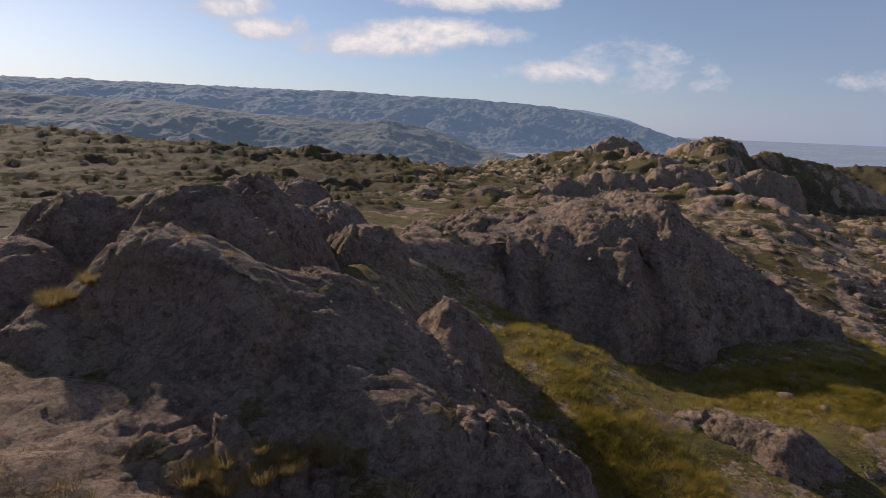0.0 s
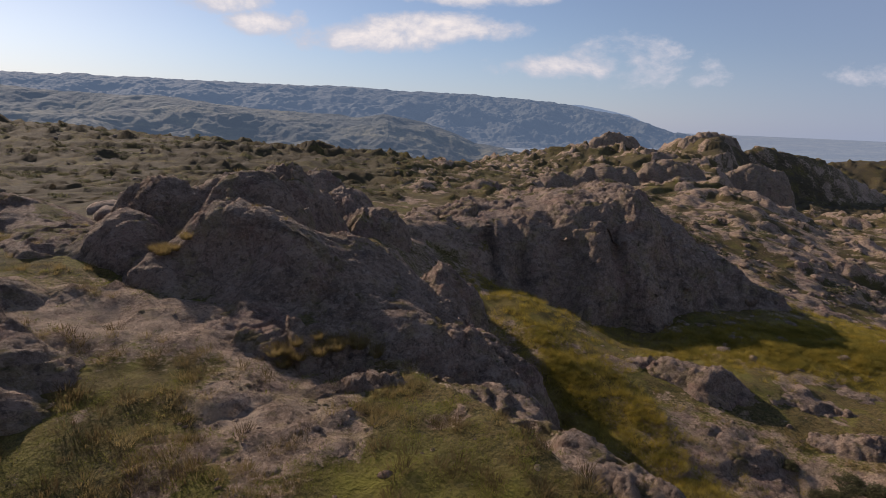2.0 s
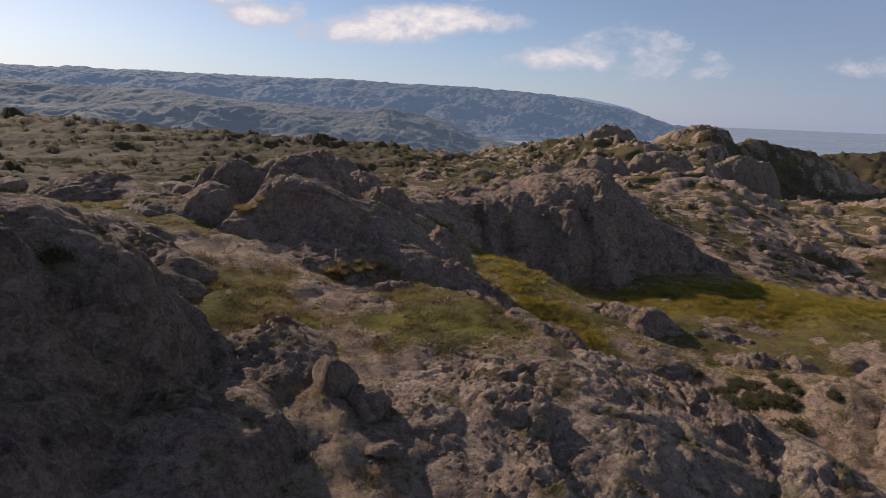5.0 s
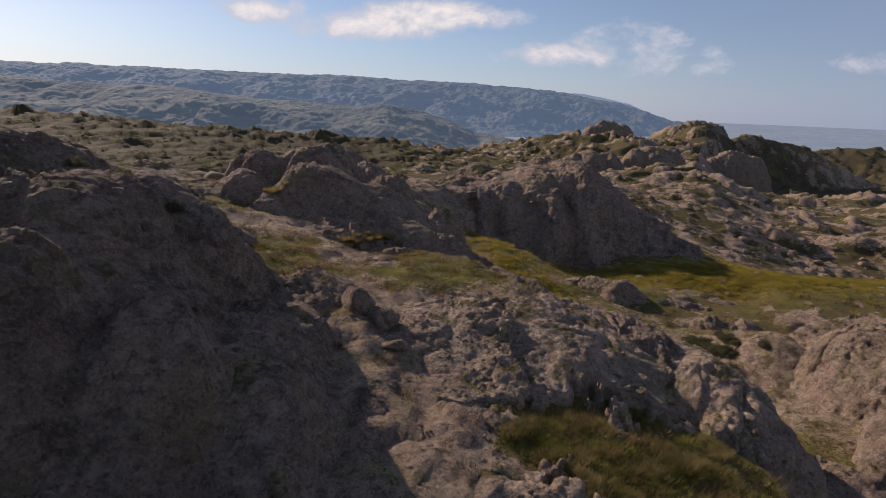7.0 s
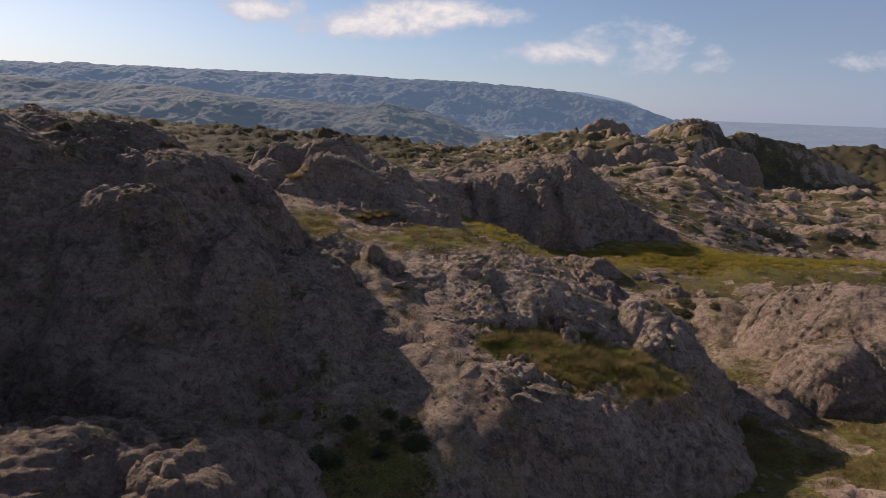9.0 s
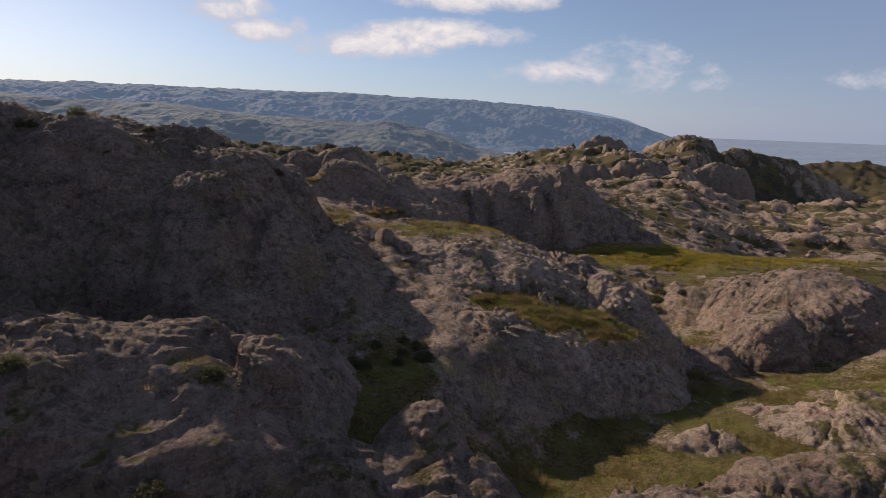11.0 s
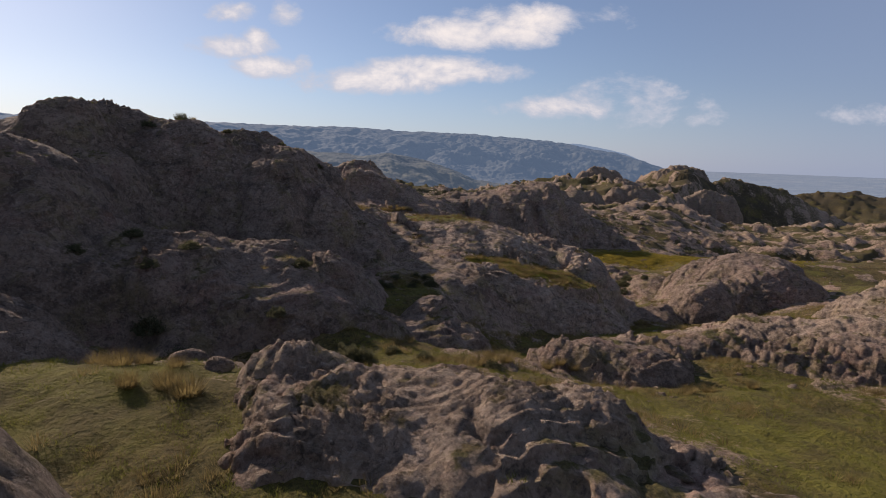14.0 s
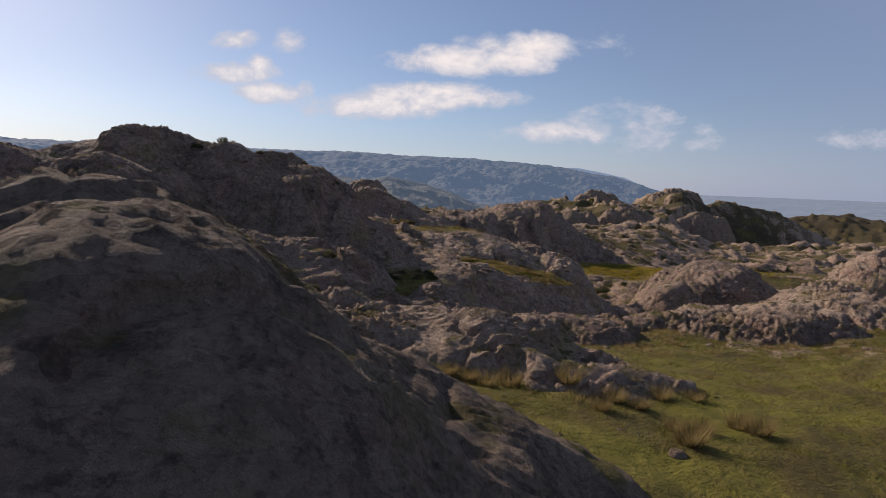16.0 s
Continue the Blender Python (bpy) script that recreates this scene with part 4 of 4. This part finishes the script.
def lump(seed, cols=22, rows=13, flat=0.75, edge=0.30):
    """Places and faces of one weathered boulder, about a metre across, with broken corners."""
    u, v = np.meshgrid(np.linspace(0, 2 * math.pi, cols, endpoint=False), np.linspace(0.03, math.pi - 0.03, rows))
    x, y, z = np.cos(u) * np.sin(v), np.sin(u) * np.sin(v), np.cos(v)
    r = np.full_like(x, 0.62)
    g = np.random.RandomState(int(seed * 13))
    for _ in range(9):      # broken faces
        way = g.normal(size=3)
        way /= np.linalg.norm(way)
        r = np.minimum(r, g.uniform(0.40, 0.54) / np.maximum(x * way[0] + y * way[1] + z * way[2], 0.2))
    r = r * (1 + edge * 0.35 * fbm(x * 1.6, y * 1.6, z * 1.6 + seed * 7.7, 3) + 0.06 * ridged(x * 3.1, y * 3.1, z * 3.1 + seed * 3.1, 2))
    verts = np.stack([x * r * (1 + 0.25 * math.sin(seed * 2.3)), y * r, z * r * flat], -1).reshape(-1, 3)
    i = np.arange(rows * cols).reshape(rows, cols)
    nxt = np.roll(i, -1, axis=1)
    faces = np.stack([i[:-1], i[1:], nxt[1:], nxt[:-1]], -1).reshape(-1, 4)
    return verts, faces


def turned(verts, size, spin, place, stretch=1.0):
    c, s = math.cos(spin), math.sin(spin)
    out = verts * np.array([size * stretch, size, size])
    return np.stack([out[:, 0] * c - out[:, 1] * s + place[0], out[:, 0] * s + out[:, 1] * c + place[1], out[:, 2] + place[2]], -1)


rnd = np.random.RandomState(21)
LUMPS = [lump(k + 1.0, flat=0.6 + 0.1 * (k % 4)) for k in range(8)]
SMALL = [lump(k + 31.0, 10, 7, flat=0.55 + 0.1 * (k % 4)) for k in range(8)]
LUMP_MESHES = []
for v, f in LUMPS:
    me = mesh_of("boulder", v, f)
    me.materials.append(GRANITE)
    LUMP_MESHES.append(me)


def boulder(x, y, size, kind, label, spin=None, stretch=1.0, tall=1.0, sink=0.22):
    place, normal, _ = drop_to(x, y)
    ob = new("boulder", LUMP_MESHES[kind % len(LUMP_MESHES)])
    ob.matrix_world = Matrix.LocRotScale((x, y, place.z + size * tall * (0.32 - sink)), Euler((0.1 * math.sin(x), 0.1 * math.cos(y), rnd.uniform(0, 6.28) if spin is None else spin)), (size * stretch, size, size * tall))
    return tagged(ob, label, "boulder", group="loose boulders")


def scatter_rocks(count, area, sizes, weight):
    """Many rocks in one mesh: more than one could count."""
    verts, faces, total = [], [], 0
    (x0, x1, y0, y1), made, tries = area, 0, 0
    while made < count and tries < count * 12:
        tries += 1
        x, y = rnd.uniform(x0, x1), rnd.uniform(y0, y1)
        if abs(x) > 0.95 * (y + 75) or rnd.uniform() > weight(x, y):
            continue
        size = sizes[0] + (sizes[1] - sizes[0]) * rnd.uniform() ** 2.6
        place, normal, name = drop_to(x, y)
        v, f = SMALL[rnd.randint(len(SMALL))]
        verts.append(turned(v, size, rnd.uniform(0, 6.28), (x, y, place.z - size * 0.16), rnd.uniform(0.9, 1.7)))
        faces.append(f + total)
        total, made = total + len(v), made + 1
    me = mesh_of("scattered_rocks", np.concatenate(verts), np.concatenate(faces))
    # far rocks use the darker granite copy with shade in its tint
    me.materials.append(SHADED_GRANITE if area[3] > 100 else GRANITE)
    return me


def clustered(scale, seed, lo, hi):
    return lambda x, y: float(smooth(fbm(np.array(x * scale), np.array(y * scale), seed, 3), lo, hi))


hill = clustered(0.02, 3.3, -0.25, 0.25)
tagged(new("scattered_rocks", scatter_rocks(850, (-40, 330, 70, 480), (0.3, 1.5), lambda x, y: hill(x, y) * (0.25 + 0.75 * float(smooth(np.array(x - 0.1 * y), -20, 20))))),
       "grey granite rocks strewn over the hillside", "rocks", kind="stuff")
tagged(new("scattered_rocks", scatter_rocks(420, (-260, 30, 60, 330), (0.5, 2.0), clustered(0.03, 7.1, 0.0, 0.4))),
       "dark rocks scattered on the grassy slope", "rocks", kind="stuff")
tagged(new("scattered_rocks", scatter_rocks(1250, (-25, 75, -48, 80), (0.07, 0.45), clustered(0.12, 5.1, -0.1, 0.35))),
       "small grey stones lying on turf and slabs", "stones", kind="stuff")
tagged(new("scattered_rocks", scatter_rocks(1500, (-8, 12, -15, 9), (0.03, 0.20), lambda x, y: float(bareness(np.array(x), np.array(y))) * clustered(0.5, 6.1, -0.15, 0.35)(x, y))),
       "pale gravel and chips strewn over the bare slab", "stones", kind="stuff")
tagged(new("scattered_rocks", scatter_rocks(700, (22, 85, 30, 98), (0.2, 0.9), clustered(0.09, 8.1, -0.2, 0.3))),
       "grey granite blocks lying in dry grass on the slope", "rocks", kind="stuff")
for k in range(80):
    x, y = rnd.uniform(28, 84), rnd.uniform(42, 95)
    boulder(x, y, 0.4 + 1.1 * rnd.uniform() ** 2, k, "weathered grey granite boulder half sunk in dry grass", stretch=rnd.uniform(0.9, 1.7), sink=0.32)
for k in range(36):
    x, y = rnd.uniform(-45, -14), rnd.uniform(24, 75)
    boulder(x, y, 0.7 + 2.2 * rnd.uniform() ** 2, k, "dark granite boulder lying in dry grass", stretch=rnd.uniform(0.8, 1.6))
boulder(-2.9, -2.4, 1.4, 2, "dark upright granite block on the grassy slope", 0.6, 0.8, 1.25)
boulder(-1.7, -3.1, 1.25, 5, "dark blocky boulder leaning beside a larger one", 1.4, 0.9, 1.0)
boulder(-0.9, -5.0, 0.8, 6, "small pale rounded boulder in the shaded grass", 0.3, 1.3, 0.7)
boulder(-5.6, -36.6, 0.8, 1, "dark rounded boulder at the end of an outcrop", 0.8, 1.2, 0.8)
boulder(-7.0, -35.6, 0.9, 3, "dark rounded boulder beside dry tussocks", 0.2, 1.1, 0.8)


# blades: each a narrow triangle
def tuft(count, radius, height, lean, rng, width=0.02):
    a = rng.uniform(0, 6.28, count)
    r = radius * np.sqrt(rng.uniform(0, 1, count)) * 0.6
    h = height * rng.uniform(0.55, 1.0, count)
    b = a + rng.normal(0, 0.5, count)
    out = lean * height * rng.uniform(0.2, 1.0, count)
    base = np.stack([np.cos(a) * r, np.sin(a) * r, np.full(count, -0.06 * height)], -1)
    tip = base + np.stack([np.cos(b) * out, np.sin(b) * out, h], -1)
    side = np.stack([-np.sin(b), np.cos(b), np.zeros(count)], -1) * width
    verts = np.stack([base - side, base + side, tip], 1).reshape(-1, 3)
    return verts, np.arange(count * 3).reshape(-1, 3)


TUFTS = {"short": [tuft(34, 0.42, 0.09, 1.2, rnd, 0.007) for _ in range(5)], "long": [tuft(46, 0.32, 0.26, 1.0, rnd, 0.007) for _ in range(5)],
         "gold": [tuft(60, 0.55, 0.36, 0.9, rnd, 0.009) for _ in range(5)]}


def sow(name, label, kind, mat, count, area, weight, ledge=0.80, scale=(0.7, 1.3)):
    """A sward of tufts in one mesh."""
    verts, faces, total = [], [], 0
    (x0, x1, y0, y1) = area
    xs, ys, chance = rnd.uniform(x0, x1, count * 8), rnd.uniform(y0, y1, count * 8), rnd.uniform(0, 1, count * 8)
    ok = chance < weight(xs, ys)
    for x, y in zip(xs[ok][:count], ys[ok][:count]):
        place, normal, owner = drop_to(x, y)
        if normal.z < (ledge if owner == "ground" else 0.93):
            continue
        if owner != "ground" and rnd.uniform() > 0.10:
            continue
        v, f = TUFTS[kind][rnd.randint(5)]
        verts.append(turned(v, rnd.uniform(*scale), rnd.uniform(0, 6.28), place))
        faces.append(f + total)
        total += len(v)
    me = mesh_of(name, np.concatenate(verts), np.concatenate(faces))
    me.materials.append(mat)
    return tagged(new(name, me), label, "grass", kind="stuff")


def thin(x, y, scale, seed, lo, hi):
    return smooth(fbm(x * scale, y * scale, seed, 3), lo, hi)


sow("turf", "short olive turf on the terrace and meadow", "short", BLADES, 24000, (-24, 32, -48, 16), lambda x, y: (1 - 0.97 * bareness(x, y)) * (0.25 + 0.75 * thin(x, y, 0.5, 31.0, -0.2, 0.3)) * (1 - 0.7 * lushness(x, y)))
sow("dry_grass", "straw-coloured bunch grass in patches", "long", STRAW, 6500, (-26, 36, -48, 24), lambda x, y: (1 - 0.98 * bareness(x, y)) * thin(x, y, 0.35, 35.0, 0.05, 0.4) * (1 - 0.92 * lushness(x, y)))
sow("yellow_grass", "tall golden grass along the gully", "gold", GOLDEN, 9500, (2, 62, 4, 52), lambda x, y: goldness(x, y) ** 1.5 * (0.3 + 0.7 * thin(x, y, 0.4, 39.0, -0.2, 0.2)))


sow("dry_grass", "straw-coloured bunch grass in a dip of the slab", "long", STRAW, 560, (2, 14, -13, -5), lambda x, y: 0.9 * pocket(x, y) * thin(x, y, 0.6, 47.0, -0.2, 0.2), ledge=0.5, scale=(0.7, 1.3))
sow("turf", "yellow-green turf in a dip of the slab", "short", BLADES, 900, (2, 14, -13, -5), lambda x, y: 0.9 * pocket(x, y) * thin(x, y, 0.9, 49.0, -0.2, 0.25), ledge=0.5, scale=(0.9, 1.8))
sow("brown_tufts", "dark brown withered tufts dotted over the turf", "long", WITHERED, 1500, (-24, 20, -12, 14), lambda x, y: (1 - 0.98 * bareness(x, y)) * thin(x, y, 0.6, 45.0, -0.05, 0.3), scale=(0.9, 1.7))


def tussock_mesh(seed):
    v, f = tuft(420, 0.46, 0.62, 0.85, np.random.RandomState(seed), 0.008)
    me = mesh_of("grass_tussock", v, f)
    me.materials.append(STRAW)
    return me


TUSSOCKS = [tussock_mesh(k) for k in range(4)]


def tussock(x, y, size, k):
    place, normal, _ = drop_to(x, y)
    ob = new("grass_tussock", TUSSOCKS[k % 4])
    ob.matrix_world = Matrix.LocRotScale(place, Euler((0, 0, x * 3.1 + y)), (size, size, size * 0.9))
    return tagged(ob, "straw-brown grass tussock" + (" standing in green turf" if y < -20 else " at the foot of a granite outcrop"), "grass tussock", group="grass tussocks")


for k, (x, y) in enumerate([(1.6, -43.4), (2.2, -43.6), (2.7, -43.9), (3.5, -43.5), (5.4, -43.4), (6.6, -44.2), (7.2, -44.6), (7.6, -46.0), (8.3, -46.2), (9.6, -45.6), (9.9, -46.0), (7.5, -47.2), (8.4, -43.2), (9.8, -42.6),
                           (5.9, -45.2), (1.4, -30.6), (2.1, -30.1), (2.8, -29.7), (3.5, -29.2), (4.2, -28.9), (6.4, -27.6), (7.1, -27.2), (7.7, -27.4), (5.2, -33.0), (5.9, -33.3), (6.6, -33.6), (7.4, -33.8), (13.2, -29.6), (12.2, -30.0), (15.4, -29.2), (-7.0, -38.8), (-6.2, -38.4), (-5.4, -38.9), (-8.3, -37.0), (-9.1, -36.8), (-7.8, -36.6), (-6.7, -36.9),
                           (-5.5, 11.0), (-4.9, 11.2), (-4.2, 11.4), (-5.9, 11.3), (-5.6, 11.6), (-5.1, 11.5), (-4.4, 12.0), (-3.8, 12.1), (-3.3, 12.5), (-2.8, 12.3), (-2.2, 12.6), (-3.6, 11.7), (-12.8, 17.2), (-12.2, 16.9), (-13.3, 17.1), (-11.8, 17.3), (-12.6, 16.5)]):
    tussock(x, y, 0.7 + 0.35 * math.sin(k * 2.7) ** 2, k)


def bush_mesh(seed, leaves=2400):
    """A low bush: leaves crowded on the outside of an uneven crown."""
    g = np.random.RandomState(seed)
    way = g.normal(size=(leaves, 3))
    way /= np.linalg.norm(way, axis=1)[:, None]
    way[:, 2] = np.abs(way[:, 2])
    r = 0.5 * (0.75 + 0.45 * fbm(way[:, 0] * 2, way[:, 1] * 2, way[:, 2] * 2 + seed * 3.7, 3)) * g.uniform(0.7, 1.05, leaves)
    c = way * r[:, None] * np.array([1, 1, 0.85])
    a, b = g.normal(size=(leaves, 3)), g.normal(size=(leaves, 3))
    a /= np.linalg.norm(a, axis=1)[:, None] / 0.026
    b /= np.linalg.norm(b, axis=1)[:, None] / 0.018
    verts = np.stack([c - a, c + b, c + a, c - b], 1).reshape(-1, 3)
    return verts, np.arange(leaves * 4).reshape(-1, 4)


BUSHES = [bush_mesh(k) for k in range(4)]
BUSH_MESHES = []
for v, f in BUSHES:
    me = mesh_of("bush", v, f)
    me.materials.append(LEAVES)
    BUSH_MESHES.append(me)


def twig_mesh(seed):
    g = np.random.RandomState(seed + 50)
    verts, faces = [], []
    for k in range(9):
        a, r = g.uniform(0, 6.28), g.uniform(0.15, 0.36)
        foot, tip = np.array([0.04 * math.cos(a), 0.04 * math.sin(a), -0.03]), np.array([r * math.cos(a), r * math.sin(a), g.uniform(0.18, 0.36)])
        for j in range(3):
            t = 2.1 * j + a
            verts.append(foot + 0.014 * np.array([math.cos(t), math.sin(t), 0]))
        verts.append(tip)
        o = 4 * k
        faces += [(o, o + 1, o + 3), (o + 1, o + 2, o + 3), (o + 2, o, o + 3)]
    me = mesh_of("stem", np.array(verts), np.array(faces))
    me.materials.append(BARK)
    return me


BARK, bn = material("bark")
finish(bn, bn.mix(bn.noise(bn.add("ShaderNodeTexCoord").outputs["Object"], 20.0), rgb(0.06, 0.045, 0.03), rgb(0.12, 0.095, 0.07)), 0.9)
TWIGS = [twig_mesh(k) for k in range(4)]


def bush(x, y, size, k, label, group="bushes in the gully"):
    place, _, _ = drop_to(x, y)
    thing = tagged(new("bush"), label, "bush", group=group)
    thing.matrix_world = Matrix.LocRotScale(place - Vector((0, 0, 0.05)), Euler((0, 0, k * 1.3)), (size, size, size))
    new("leaves", BUSH_MESHES[k % 4]).parent = thing
    new("stem", TWIGS[k % 4]).parent = thing
    return thing


for k in range(40):
    bush(23.2 + 1.9 * rnd.normal(), 15.0 + 1.9 * rnd.normal(), rnd.uniform(0.9, 2.0), k, "grey-green leafy bush growing in the gully")
for k in range(9):
    bush(rnd.uniform(-3.2, 0.6), rnd.uniform(-18.2, -15.6), rnd.uniform(0.6, 1.2), k, "dark scrubby bush in the shaded cleft", "bushes in the cleft")
for k in range(16):
    bush(-6.8 + 3.9 * rnd.normal(), -30.5 + 0.8 * rnd.normal(), rnd.uniform(0.9, 1.9), k, "dark dense bush at the foot of the rock shelf", "bushes under the shelf")
for k, (x, y) in enumerate([(-12.6, -6.2), (-11.4, -5.4), (-16.4, -8.0), (-20.5, -12.2), (-9.8, -5.0), (-18.8, -10.6), (-14.2, -25.8), (-11.0, -26.6), (-6.2, -24.6)]):
    bush(x, y, 0.9 + 0.5 * math.sin(k * 1.7) ** 2, k, "small dark shrub rooted in a rock crevice", "shrubs on the rocks")


# scrub on the far slopes: crowns of leaves, too many to count
def scrub(count, area, weight, sizes):
    v0, f0 = bush_mesh(9, 96)
    v0 = v0 * np.array([1.0, 1.0, 0.8])
    verts, faces, total, made = [], [], 0, 0
    (x0, x1, y0, y1) = area
    for _ in range(count * 8):
        x, y = rnd.uniform(x0, x1), rnd.uniform(y0, y1)
        if made >= count or abs(x) > 0.95 * (y + 75) or rnd.uniform() > weight(x, y):
            continue
        place, normal, _owner = drop_to(x, y)
        size = rnd.uniform(*sizes)
        c = v0.reshape(-1, 4, 3).mean(1, keepdims=True)
        leaf = ((v0.reshape(-1, 4, 3) - c) * 2.6 + c).reshape(-1, 3)
        verts.append(turned(leaf, size, rnd.uniform(0, 6.28), place, rnd.uniform(0.9, 1.6)))
        faces.append(f0 + total)
        total, made = total + len(v0), made + 1
    me = mesh_of("scrub", np.concatenate(verts), np.concatenate(faces))
    me.materials.append(LEAVES)
    return tagged(new("scrub", me), "dark low scrub dotted over the slopes", "scrub", kind="stuff")


scrub(1900, (-330, 60, 60, 380), clustered(0.02, 15.1, -0.3, 0.2), (1.2, 3.4))
scrub(1000, (-40, 330, 70, 480), clustered(0.03, 18.1, -0.2, 0.3), (0.8, 2.6))
